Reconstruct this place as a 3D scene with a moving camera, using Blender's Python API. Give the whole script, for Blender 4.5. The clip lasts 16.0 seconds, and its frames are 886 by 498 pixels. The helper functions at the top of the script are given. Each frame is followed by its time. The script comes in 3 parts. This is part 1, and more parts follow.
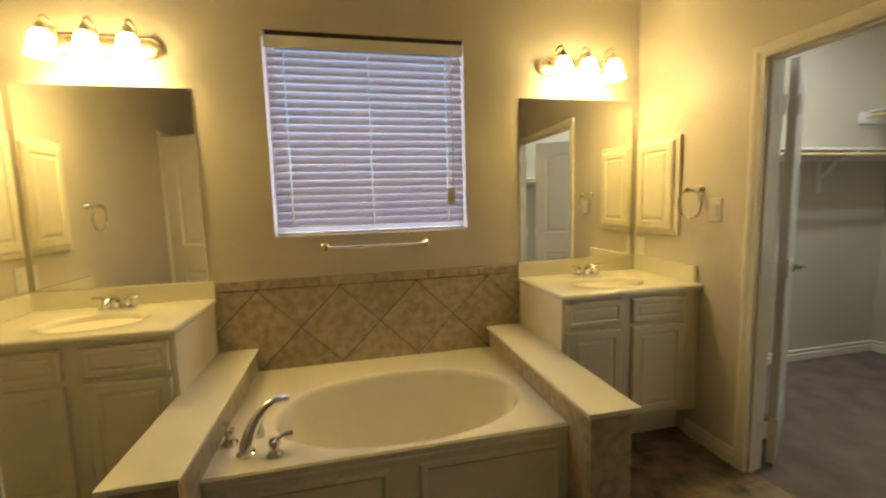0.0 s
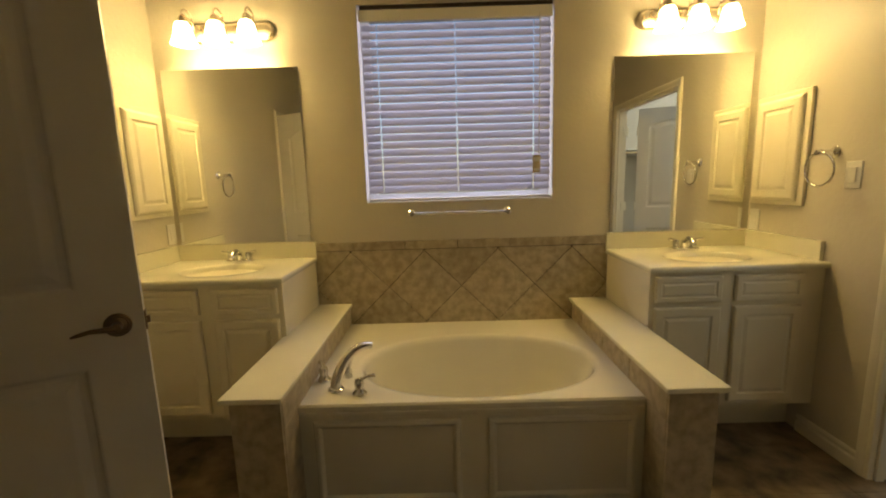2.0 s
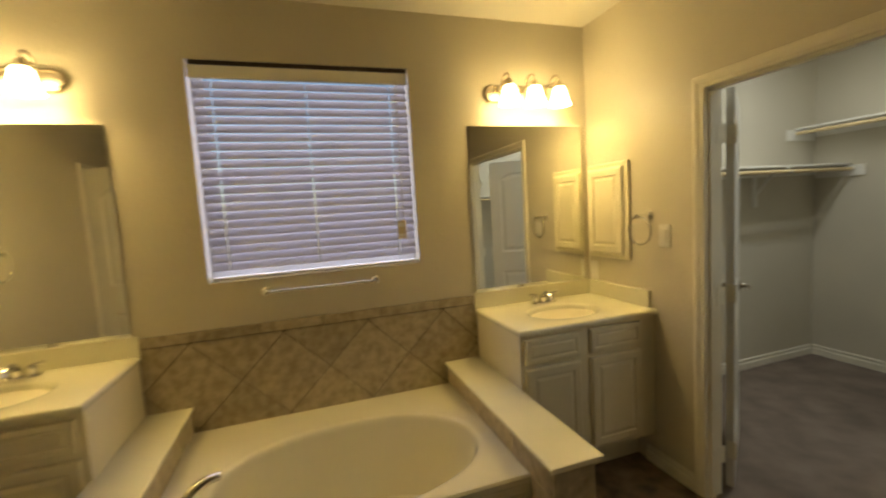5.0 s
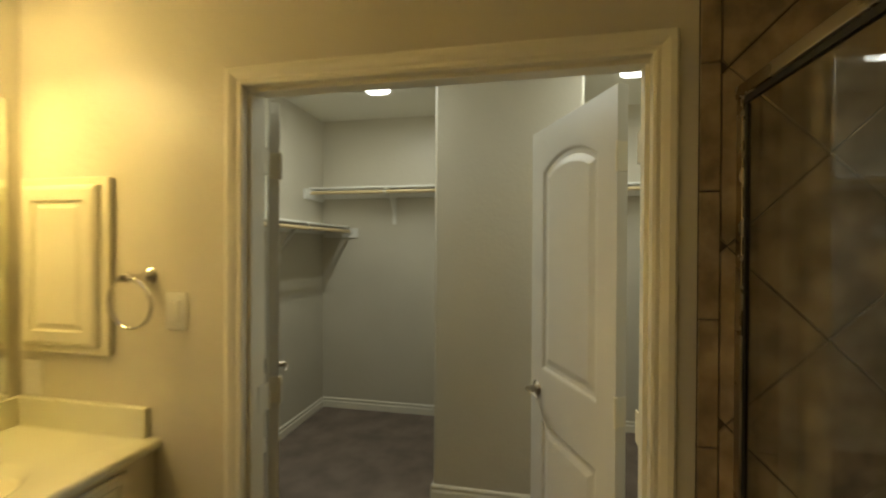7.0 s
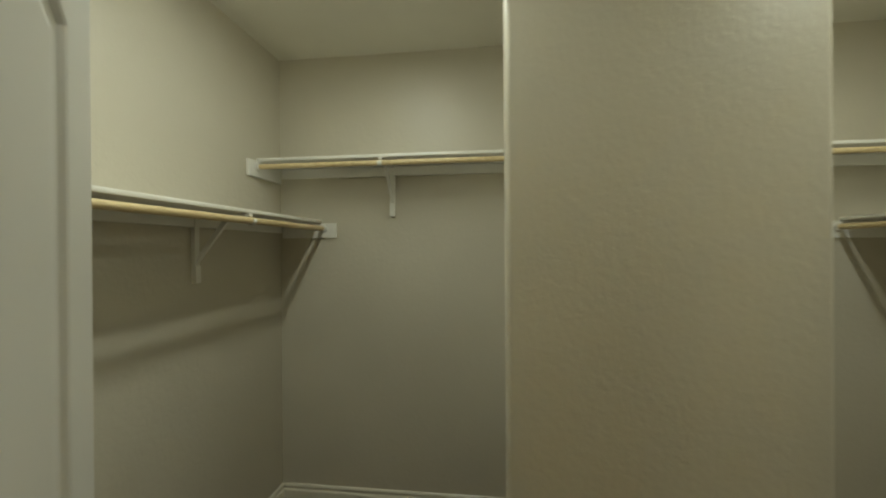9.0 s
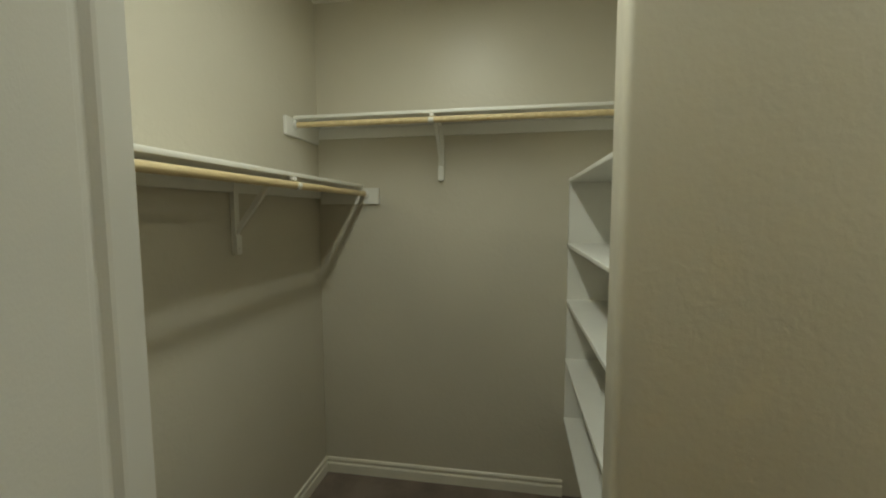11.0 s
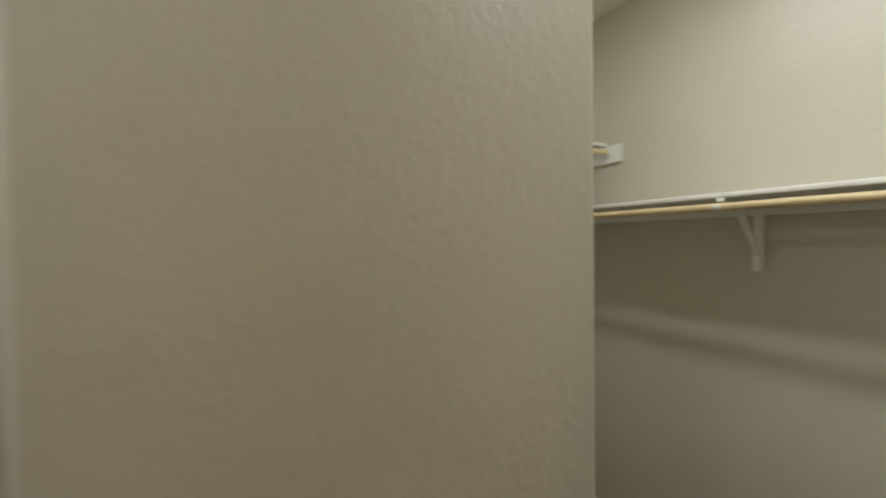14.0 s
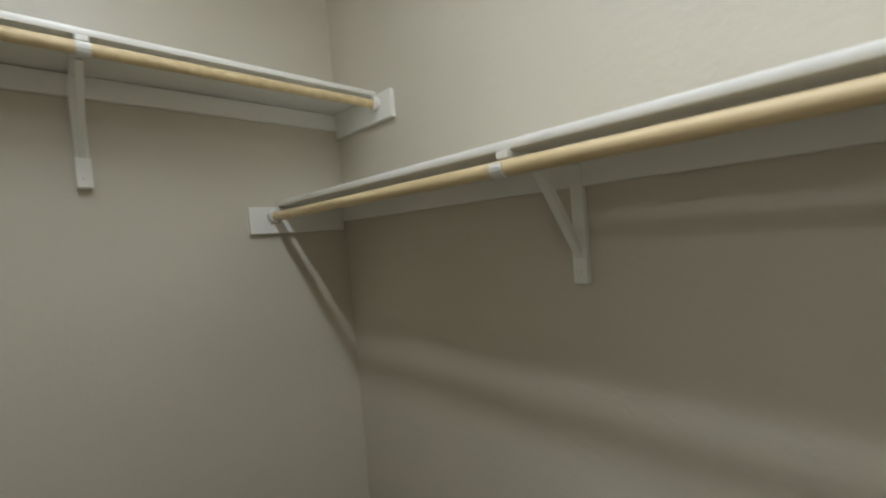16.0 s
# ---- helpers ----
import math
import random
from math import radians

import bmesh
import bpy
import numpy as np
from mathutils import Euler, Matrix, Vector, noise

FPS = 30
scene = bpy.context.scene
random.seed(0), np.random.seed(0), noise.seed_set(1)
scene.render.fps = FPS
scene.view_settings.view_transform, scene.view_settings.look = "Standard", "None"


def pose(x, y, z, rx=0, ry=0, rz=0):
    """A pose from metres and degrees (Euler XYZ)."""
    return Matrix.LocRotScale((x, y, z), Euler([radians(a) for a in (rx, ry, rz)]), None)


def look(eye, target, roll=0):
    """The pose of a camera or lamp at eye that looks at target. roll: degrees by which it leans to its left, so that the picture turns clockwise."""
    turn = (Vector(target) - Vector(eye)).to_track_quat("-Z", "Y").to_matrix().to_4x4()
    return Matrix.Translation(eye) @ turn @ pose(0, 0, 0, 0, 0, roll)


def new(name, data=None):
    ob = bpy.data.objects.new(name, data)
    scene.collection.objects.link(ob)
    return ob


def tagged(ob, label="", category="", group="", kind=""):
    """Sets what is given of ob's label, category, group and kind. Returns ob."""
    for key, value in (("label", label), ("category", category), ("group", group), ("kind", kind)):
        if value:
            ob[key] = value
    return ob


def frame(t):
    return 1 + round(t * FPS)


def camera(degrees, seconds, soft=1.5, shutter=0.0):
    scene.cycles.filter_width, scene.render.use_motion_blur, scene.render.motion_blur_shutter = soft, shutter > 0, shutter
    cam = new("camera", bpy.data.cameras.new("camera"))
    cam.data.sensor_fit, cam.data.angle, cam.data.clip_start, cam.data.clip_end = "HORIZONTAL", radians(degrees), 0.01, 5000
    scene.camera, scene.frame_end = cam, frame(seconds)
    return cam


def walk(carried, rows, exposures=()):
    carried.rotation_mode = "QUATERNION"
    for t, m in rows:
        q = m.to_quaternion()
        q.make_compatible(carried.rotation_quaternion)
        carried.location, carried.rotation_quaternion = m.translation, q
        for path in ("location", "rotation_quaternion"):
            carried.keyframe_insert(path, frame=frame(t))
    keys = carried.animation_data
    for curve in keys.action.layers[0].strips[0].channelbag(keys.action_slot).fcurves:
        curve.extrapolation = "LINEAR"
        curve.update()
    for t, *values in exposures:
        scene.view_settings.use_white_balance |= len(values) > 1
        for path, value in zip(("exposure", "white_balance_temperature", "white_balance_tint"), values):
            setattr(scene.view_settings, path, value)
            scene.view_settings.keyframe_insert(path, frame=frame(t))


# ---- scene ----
EXPOSURES = [(0.0, 0.05, 6850, 13.5), (0.5, -0.14, 6800, 14), (3.0, -0.16, 6900, 14), (5.5, -0.21, 7100, 9.5), (7.0, -0.22, 7350, 5.5), (8.0, -0.24, 7250, 5.5), (9.0, -0.36, 7250, 1), (12.0, -0.32, 7050, 5.5), (13.5, -0.11, 6750, 13.5), (16.0, -0.1, 6100, 16.5)]
cam = camera(93.3, 16.0, soft=2.0, shutter=0.5)
PATH = [
    (0, (-0.204, -2.466, 1.405), (0.234, -0.527, 1.18), -1.6),
    (0.5, (-0.154, -2.425, 1.369), (0.027, -0.455, 1.075), -1.4),
    (1, (-0.133, -2.452, 1.349), (-0.095, -0.482, 1.01), -2.1),
    (1.5, (-0.13, -2.49, 1.338), (-0.136, -0.515, 1.025), -1.9),
    (2, (-0.135, -2.524, 1.346), (-0.149, -0.55, 1.029), -1.7),
    (2.5, (-0.14, -2.556, 1.355), (-0.169, -0.578, 1.058), -1.3),
    (3, (-0.148, -2.584, 1.367), (-0.227, -0.605, 1.09), -1.0),
    (5.5, (-0.079, -2.213, 1.543), (0.978, -0.520, 1.410), -2.7),
    (6, (0.084, -2.020, 1.534), (1.612, -0.739, 1.379), -0.0),
    (6.5, (0.273, -1.837, 1.526), (2.101, -1.028, 1.450), 0.4),
    (7, (0.555, -1.712, 1.532), (2.518, -1.325, 1.519), 0.3),
    (7.5, (0.901, -1.560, 1.532), (2.893, -1.389, 1.490), -0.3),
    (8, (1.254, -1.416, 1.545), (3.250, -1.329, 1.461), -2.3),
    (8.5, (1.547, -1.294, 1.530), (3.539, -1.121, 1.485), -2.0),
    (9, (1.801, -1.149, 1.542), (3.784, -0.891, 1.537), -0.4),
    (9.5, (1.966, -1.029, 1.570), (3.947, -0.758, 1.507), -0.3),
    (12, (1.987, -0.921, 1.517), (3.947, -0.588, 1.302), 0.3),
    (12.5, (2.015, -0.964, 1.492), (3.998, -0.876, 1.250), -0.4),
    (13, (2.135, -1.107, 1.511), (4.111, -1.336, 1.305), -1.4),
    (13.5, (2.290, -1.299, 1.510), (4.220, -1.819, 1.451), -0.9),
    (14, (2.440, -1.371, 1.539), (4.201, -2.318, 1.493), -0.8),
    (14.5, (2.589, -1.567, 1.525), (4.081, -2.897, 1.471), -2.1),
    (15, (2.687, -1.797, 1.523), (4.008, -3.298, 1.497), -1.0),
    (15.5, (2.782, -2.023, 1.535), (4.077, -3.547, 1.508), -2.3),
    (16, (2.827, -2.326, 1.534), (4.259, -3.720, 1.462), -4.6),
]
walk(cam, [(t, look(eye, target, roll)) for t, eye, target, roll in PATH], EXPOSURES)

# ---- exposure, world, lamps ----

world = bpy.data.worlds.new("world")
scene.world = world
world.use_nodes = True
sky = world.node_tree.nodes.new("ShaderNodeTexSky")
sky.sky_type, sky.sun_disc = "NISHITA", False
sky.sun_elevation, sky.sun_rotation = radians(35), radians(150)
back = world.node_tree.nodes["Background"]
back.inputs["Strength"].default_value = 0.15
world.node_tree.links.new(sky.outputs[0], back.inputs["Color"])

sun = new("sun", bpy.data.lights.new("sun", "SUN"))
sun.data.energy, sun.data.angle, sun.data.color = 2.5, radians(0.5), (1.0, 0.95, 0.88)
sun.matrix_basis = look((0, -6, 5), (0, -1.5, 1.5))

BULB_WATTS, BULB_COLOUR = 3.5, (1.0, 0.695, 0.22)
SHADE_GLOW, TUBE_GLOW, TUBE_WATTS = 24.0, 5.5, 11.0
TUBE_COLOUR = (0.93, 1.0, 1.0)
DAY_WATTS, DAY_COLOUR = 10.5, (0.72, 0.76, 1.0)

# ---- plan ----
XL, XR = -1.775, 1.69          # bathroom side walls
YS = -3.35                     # bathroom south wall
HB, HC = 2.645, 2.71           # ceilings
T = 0.115                      # partition thickness
CX0, CX1 = 1.793, 4.248        # closet front and back walls
CY0, CY1 = -3.195, 0.183       # closet side walls
DY0, DY1, DH = -2.038, -0.852, 2.032   # closet doorway
PX, PY0, PY1 = 3.024, -2.034, -1.172   # stub wall end
WX0, WX1, WZ0, WZ1 = -0.6, 0.51, 1.228, 2.336  # window


# ---- materials ----
def mat(name, colour, rough=0.5, metal=0.0, vary=0.06, scale=8.0, bump=0.0, bump_scale=200.0, second=None, coat=0.0, detail=4.0, rand=0.0, flow=0.0):
    m = bpy.data.materials.new(name)
    m.use_nodes = True
    n, l = m.node_tree.nodes, m.node_tree.links
    b = n["Principled BSDF"]
    b.inputs["Roughness"].default_value, b.inputs["Metallic"].default_value = rough, metal
    b.inputs["Coat Weight"].default_value = coat
    co = n.new("ShaderNodeTexCoord")
    big = n.new("ShaderNodeTexNoise")
    big.inputs["Scale"].default_value, big.inputs["Detail"].default_value = scale, detail
    l.new(co.outputs["Object"], big.inputs["Vector"])
    ramp = n.new("ShaderNodeMix")
    ramp.data_type = "RGBA"
    c2 = second or tuple(min(1, c * (1 + vary)) for c in colour)
    c1 = colour if second else tuple(c * (1 - vary) for c in colour)
    ramp.inputs["A"].default_value, ramp.inputs["B"].default_value = (*c1, 1), (*c2, 1)
    st = n.new("ShaderNodeMapRange")
    st.inputs["From Min"].default_value, st.inputs["From Max"].default_value = 0.33, 0.67
    l.new(big.outputs["Fac"], st.inputs["Value"])
    l.new(st.outputs["Result"], ramp.inputs["Factor"])
    out = ramp.outputs["Result"]
    if rand:
        info = n.new("ShaderNodeObjectInfo")
        mr = n.new("ShaderNodeMapRange")
        mr.inputs["To Min"].default_value, mr.inputs["To Max"].default_value = 1 - rand, 1 + rand
        l.new(info.outputs["Random"], mr.inputs["Value"])
        hs = n.new("ShaderNodeHueSaturation")
        l.new(mr.outputs["Result"], hs.inputs["Value"])
        l.new(out, hs.inputs["Color"])
        out = hs.outputs["Color"]
    l.new(out, b.inputs["Base Color"])
    rr = n.new("ShaderNodeMapRange")
    rr.inputs["To Min"].default_value, rr.inputs["To Max"].default_value = max(0, rough - 0.06), min(1, rough + 0.06)
    l.new(big.outputs["Fac"], rr.inputs["Value"])
    l.new(rr.outputs["Result"], b.inputs["Roughness"])
    if bump:
        fine = n.new("ShaderNodeTexNoise")
        fine.inputs["Scale"].default_value, fine.inputs["Detail"].default_value = bump_scale, 3
        l.new(co.outputs["Object"], fine.inputs["Vector"])
        bp = n.new("ShaderNodeBump")
        bp.inputs["Strength"].default_value, bp.inputs["Distance"].default_value = bump, 0.004
        height = fine.outputs["Fac"]
        if flow:
            # flattened trowel patches over the fine stipple
            patch = n.new("ShaderNodeTexNoise")
            patch.inputs["Scale"].default_value, patch.inputs["Detail"].default_value, patch.inputs["Distortion"].default_value = 17, 2, 0.6
            l.new(co.outputs["Object"], patch.inputs["Vector"])
            flat = n.new("ShaderNodeMapRange")
            flat.interpolation_type = "SMOOTHSTEP"
            flat.inputs["From Min"].default_value, flat.inputs["From Max"].default_value, flat.inputs["To Max"].default_value = 0.44, 0.58, flow
            l.new(patch.outputs["Fac"], flat.inputs["Value"])
            add = n.new("ShaderNodeMath")
            l.new(height, add.inputs[0])
            l.new(flat.outputs["Result"], add.inputs[1])
            height = add.outputs["Value"]
        l.new(height, bp.inputs["Height"])
        l.new(bp.outputs["Normal"], b.inputs["Normal"])
    return m


def glow(name, colour, strength, base=(0.8, 0.8, 0.8)):
    m = bpy.data.materials.new(name)
    m.use_nodes = True
    b = m.node_tree.nodes["Principled BSDF"]
    b.inputs["Base Color"].default_value = (*base, 1)
    b.inputs["Roughness"].default_value = 0.35
    b.inputs["Emission Color"].default_value = (*colour, 1)
    b.inputs["Emission Strength"].default_value = strength
    return m


def glass(name, tint):
    m = bpy.data.materials.new(name)
    m.use_nodes = True
    b = m.node_tree.nodes["Principled BSDF"]
    b.inputs["Base Color"].default_value = (*tint, 1)
    b.inputs["Roughness"].default_value = 0.02
    b.inputs["Transmission Weight"].default_value = 1.0
    b.inputs["IOR"].default_value = 1.45
    return m


def slat_material():
    m = mat("faux_wood_slat", (0.62, 0.60, 0.60), 0.45, vary=0.03, scale=20)
    n, l = m.node_tree.nodes, m.node_tree.links
    tr = n.new("ShaderNodeBsdfTranslucent")
    tr.inputs["Color"].default_value = (0.8, 0.78, 0.85, 1)
    mx = n.new("ShaderNodeMixShader")
    mx.inputs["Fac"].default_value = 0.27
    l.new(n["Principled BSDF"].outputs[0], mx.inputs[1])
    l.new(tr.outputs[0], mx.inputs[2])
    l.new(mx.outputs[0], n["Material Output"].inputs["Surface"])
    return m


def rod_material():
    m = mat("pine_rod", (0.62, 0.475, 0.25), 0.45, second=(0.75, 0.605, 0.345), scale=3)
    n, l = m.node_tree.nodes, m.node_tree.links
    mp = n.new("ShaderNodeMapping")
    mp.inputs["Scale"].default_value = (1.2, 14, 14)
    big = [k for k in n if k.bl_idname == "ShaderNodeTexNoise"][0]
    co = [k for k in n if k.bl_idname == "ShaderNodeTexCoord"][0]
    l.new(co.outputs["Object"], mp.inputs["Vector"])
    l.new(mp.outputs["Vector"], big.inputs["Vector"])
    return m


PAINT = mat("wall_paint", (0.62, 0.575, 0.465), 0.40, vary=0.03, scale=1.6, bump=0.29, bump_scale=46, flow=0.18)
CEIL = mat("ceiling_paint", (0.76, 0.73, 0.63), 0.8, vary=0.03, scale=2, bump=0.4, bump_scale=90)
TRIM = mat("trim_paint", (0.83, 0.79, 0.665), 0.32, vary=0.02, scale=5, bump=0.03, bump_scale=150)
DOOR = mat("door_paint", (0.72, 0.70, 0.64), 0.36, vary=0.02, scale=4, bump=0.06, bump_scale=260)
CABINET = mat("cabinet_paint", (0.80, 0.745, 0.565), 0.34, vary=0.025, scale=6, bump=0.03, bump_scale=120)
MARBLE = mat("cultured_marble", (0.80, 0.775, 0.60), 0.16, vary=0.02, scale=5, coat=0.3)
TUB = mat("acrylic_tub", (0.81, 0.775, 0.62), 0.12, vary=0.015, scale=4, coat=0.4)
TILE = mat("stone_tile", (0.345, 0.285, 0.18), 0.38, second=(0.53, 0.455, 0.31), scale=24, detail=12, bump=0.12, bump_scale=40, rand=0.12)
SHOWER_TILE = mat("shower_tile", (0.19, 0.135, 0.08), 0.36, second=(0.40, 0.305, 0.19), scale=13, detail=9, bump=0.12, bump_scale=40, rand=0.1)
GROUT = mat("grout", (0.085, 0.063, 0.042), 0.9, vary=0.1, scale=30)
FLOOR_TILE = mat("floor_tile", (0.085, 0.06, 0.036), 0.42, second=(0.33, 0.25, 0.155), scale=8, detail=9, bump=0.2, bump_scale=18, rand=0.08)
CARPET = mat("carpet", (0.19, 0.145, 0.115), 0.95, second=(0.28, 0.222, 0.18), scale=5, detail=8, bump=1.0, bump_scale=420)
CHROME = mat("chrome", (0.75, 0.74, 0.72), 0.09, 1.0, vary=0.02)
NICKEL = mat("brushed_nickel", (0.50, 0.44, 0.35), 0.28, 1.0, vary=0.04)
BRONZE = mat("aged_bronze", (0.20, 0.15, 0.11), 0.3, 1.0, vary=0.1)
# near-black brown standing for the shadow above the blind's valance
GAP_SHADOW = mat("gap_shadow_brown", (0.035, 0.022, 0.014), 0.5, vary=0.1)
DARK = mat("dark_seal", (0.02, 0.018, 0.015), 0.5)
PLASTIC = mat("white_plastic", (0.76, 0.74, 0.68), 0.3, vary=0.01)
TAG = mat("paper_tag", (0.62, 0.52, 0.32), 0.7)
WHITE = mat("white_shelf_paint", (0.86, 0.845, 0.78), 0.36, vary=0.02, scale=5, bump=0.05, bump_scale=140)
VINYL = mat("vinyl_frame", (0.78, 0.78, 0.80), 0.35)
MIRROR = mat("mirror_silver", (0.86, 0.87, 0.83), 0.0, 1.0, vary=0.0)
[MIRROR.node_tree.links.remove(k) for k in list(MIRROR.node_tree.links) if k.to_socket.name in ("Roughness", "Base Color")]
MIRROR.node_tree.nodes["Principled BSDF"].inputs["Base Color"].default_value = (0.86, 0.87, 0.82, 1)
MIRROR.node_tree.nodes["Principled BSDF"].inputs["Roughness"].default_value = 0.0
GLASS = glass("clear_glass", (0.93, 0.96, 0.94))
SHADE = glow("lit_frosted_glass", (1.0, 0.75, 0.32), SHADE_GLOW)
TUBE = glow("lit_diffuser", TUBE_COLOUR, TUBE_GLOW)
SLAT = slat_material()
ROD = rod_material()


# ---- mesh helpers ----
PLACE = {}


def thing(name, at, label, category, group="", kind=""):
    ob = new(name)
    ob.empty_display_size = 0.05
    ob.matrix_basis = at if isinstance(at, Matrix) else pose(*at)
    PLACE[ob] = ob.matrix_basis.copy()
    return tagged(ob, label, category, group, kind)


def link(name, bm, material, smooth=False):
    bmesh.ops.recalc_face_normals(bm, faces=bm.faces)
    me = bpy.data.meshes.new(name)
    bm.to_mesh(me)
    bm.free()
    me.materials.append(material)
    if smooth:
        me.shade_smooth()
        me.set_sharp_from_angle(angle=radians(38))
    return new(name, me)


def part(name, bm, material, parent, label="", smooth=False):
    """One mesh, given in world coordinates, under a thing or a part."""
    m = PLACE[parent]
    bmesh.ops.transform(bm, matrix=m.inverted(), verts=bm.verts)
    ob = link(name, bm, material, smooth)
    ob.parent = parent
    PLACE[ob] = m
    return tagged(ob, label)


def whole(name, bm, material, label, category="", kind="structure", group="", smooth=False):
    ob = link(name, bm, material, smooth)
    PLACE[ob] = Matrix.Identity(4)
    return tagged(ob, label, category, group, kind)


def box(x0, x1, y0, y1, z0, z1, bev=0.0, bm=None, seg=2):
    one = bmesh.new()
    bmesh.ops.create_cube(one, size=1)
    for v in one.verts:
        v.co = ((x0 + x1) / 2 + v.co.x * (x1 - x0), (y0 + y1) / 2 + v.co.y * (y1 - y0), (z0 + z1) / 2 + v.co.z * (z1 - z0))
    if bev:
        bmesh.ops.bevel(one, geom=one.edges[:], offset=bev, segments=seg, profile=0.5, affect="EDGES")
    return join(bm, one)


def join(bm, one):
    if bm is None:
        return one
    tmp = bpy.data.meshes.new("tmp")
    one.to_mesh(tmp)
    one.free()
    bm.from_mesh(tmp)
    bpy.data.meshes.remove(tmp)
    return bm


def loft(rings, bm=None, cap0=True, cap1=True, closed=True):
    """Skin through rings of equal length."""
    bm = bm or bmesh.new()
    vs = [[bm.verts.new(p) for p in r] for r in rings]
    k = len(vs[0])
    for a, b in zip(vs, vs[1:]):
        for i in range(k if closed else k - 1):
            bm.faces.new((a[i], a[(i + 1) % k], b[(i + 1) % k], b[i]))
    if cap0:
        bm.faces.new(vs[0][::-1])
    if cap1:
        bm.faces.new(vs[-1])
    return bm


def turned(profile, centre=(0, 0, 0), n=20, bm=None, m=None, cap0=True, cap1=True):
    """A lathed form: profile of (radius, height)."""
    one = loft([[(r * math.cos(2 * math.pi * i / n), r * math.sin(2 * math.pi * i / n), h) for i in range(n)] for r, h in profile], None, cap0, cap1)
    if m is not None:
        bmesh.ops.transform(one, matrix=m, verts=one.verts)
    bmesh.ops.translate(one, vec=centre, verts=one.verts)
    return join(bm, one)


def pipe(points, radii, n=12, bm=None, flat=1.0):
    """A tube along points; radii one a point."""
    pts = [Vector(p) for p in points]
    rings = []
    ref = Vector((0.0123, 0.031, 1)).normalized()
    for i, p in enumerate(pts):
        d = (pts[min(i + 1, len(pts) - 1)] - pts[max(i - 1, 0)]).normalized()
        if abs(d.dot(ref)) > 0.97:
            ref = Vector((1, 0.02, 0.01)).normalized()
        u = d.cross(ref).normalized()
        w = d.cross(u).normalized()
        ref = -w if -w.dot(ref) > 0 else w
        r = radii[i] if isinstance(radii, (list, tuple)) else radii
        rings.append([p + u * r * math.cos(2 * math.pi * k / n) + w * r * flat * math.sin(2 * math.pi * k / n) for k in range(n)])
    return loft(rings, bm)


def arc(c, r, a0, a1, n, plane="xz"):
    out = []
    for i in range(n + 1):
        a = radians(a0 + (a1 - a0) * i / n)
        u, v = r * math.cos(a), r * math.sin(a)
        out.append({"xz": (c[0] + u, c[1], c[2] + v), "yz": (c[0], c[1] + u, c[2] + v), "xy": (c[0] + u, c[1] + v, c[2])}[plane])
    return out


def clip(poly, lo, hi):
    """Clip a polygon of (u, v) to a rectangle."""
    for ax in (0, 1):
        for lim, sgn in ((lo[ax], 1), (hi[ax], -1)):
            out = []
            for i, p in enumerate(poly):
                q = poly[(i + 1) % len(poly)]
                a, b = sgn * (p[ax] - lim), sgn * (q[ax] - lim)
                if a >= 0:
                    out.append(p)
                if a * b < 0:
                    f = a / (a - b)
                    out.append((p[0] + f * (q[0] - p[0]), p[1] + f * (q[1] - p[1])))
            poly = out
            if len(poly) < 3:
                return []
    return poly


def slab(poly, place, depth, edge=0.003):
    """A thin piece with a bevelled face: (u, v) outline, place(u, v, d) to the world."""
    cu, cv = sum(p[0] for p in poly) / len(poly), sum(p[1] for p in poly) / len(poly)
    span = max(max(abs(p[0] - cu), abs(p[1] - cv)) for p in poly)
    k = max(0.3, 1 - edge / max(span, 0.01))
    small = [(cu + (p[0] - cu) * k, cv + (p[1] - cv) * k) for p in poly]
    return loft([[place(*p, 0) for p in poly], [place(*p, depth - edge * 0.6) for p in poly], [place(*p, depth) for p in small]])


def area(p):
    return abs(sum(p[i][0] * p[(i + 1) % len(p)][1] - p[(i + 1) % len(p)][0] * p[i][1] for i in range(len(p)))) / 2


def diamonds(origin, half, lo, hi, gap):
    """Tiles laid on the diagonal, clipped to a field."""
    out = []
    n = 14
    for i in range(-n, n + 1):
        for j in range(-n, n + 1):
            if (i + j) % 2:
                continue
            c = (origin[0] + i * half, origin[1] + j * half)
            h = half - gap
            p = clip([(c[0] - h, c[1]), (c[0], c[1] - h), (c[0] + h, c[1]), (c[0], c[1] + h)], lo, hi)
            if len(p) > 2 and area(p) > 0.0002:
                out.append(p)
    return out


# ---- structure ----
def wall(name, spans, label="smooth greige painted wall with light orange-peel texture"):
    bm = None
    for s in spans:
        bm = box(*s, bm=bm)
    return whole(name, bm, PAINT, label, "wall")


OUT = 0.16
wall("wall_north", [(XL - T, WX0, 0, OUT, 0, HB), (WX1, XR, 0, OUT, 0, HB), (WX0, WX1, 0, OUT, 0, WZ0), (WX0, WX1, 0, OUT, WZ1, HB)])
BY0, BY1 = -2.66, -1.765     # bathroom entry
wall("wall_west", [(XL - T, XL, BY1, 0, 0, HB), (XL - T, XL, YS, BY0, 0, HB), (XL - T, XL, BY0, BY1, 2.04, HB)])
wall("wall_south", [(XL - T, XR, YS - T, YS, 0, HB)])
wall("wall_east", [(XR, CX0, DY1, CY1, 0, HC + 0.06), (XR, CX0, YS - T, DY0, 0, HC + 0.06), (XR, CX0, DY0, DY1, DH, HC + 0.06)])
wall("closet_wall_north", [(XR, CX1 + T, CY1, CY1 + T, 0, HC)])
wall("closet_wall_south", [(CX0, CX1 + T, CY0 - T, CY0, 0, HC)])
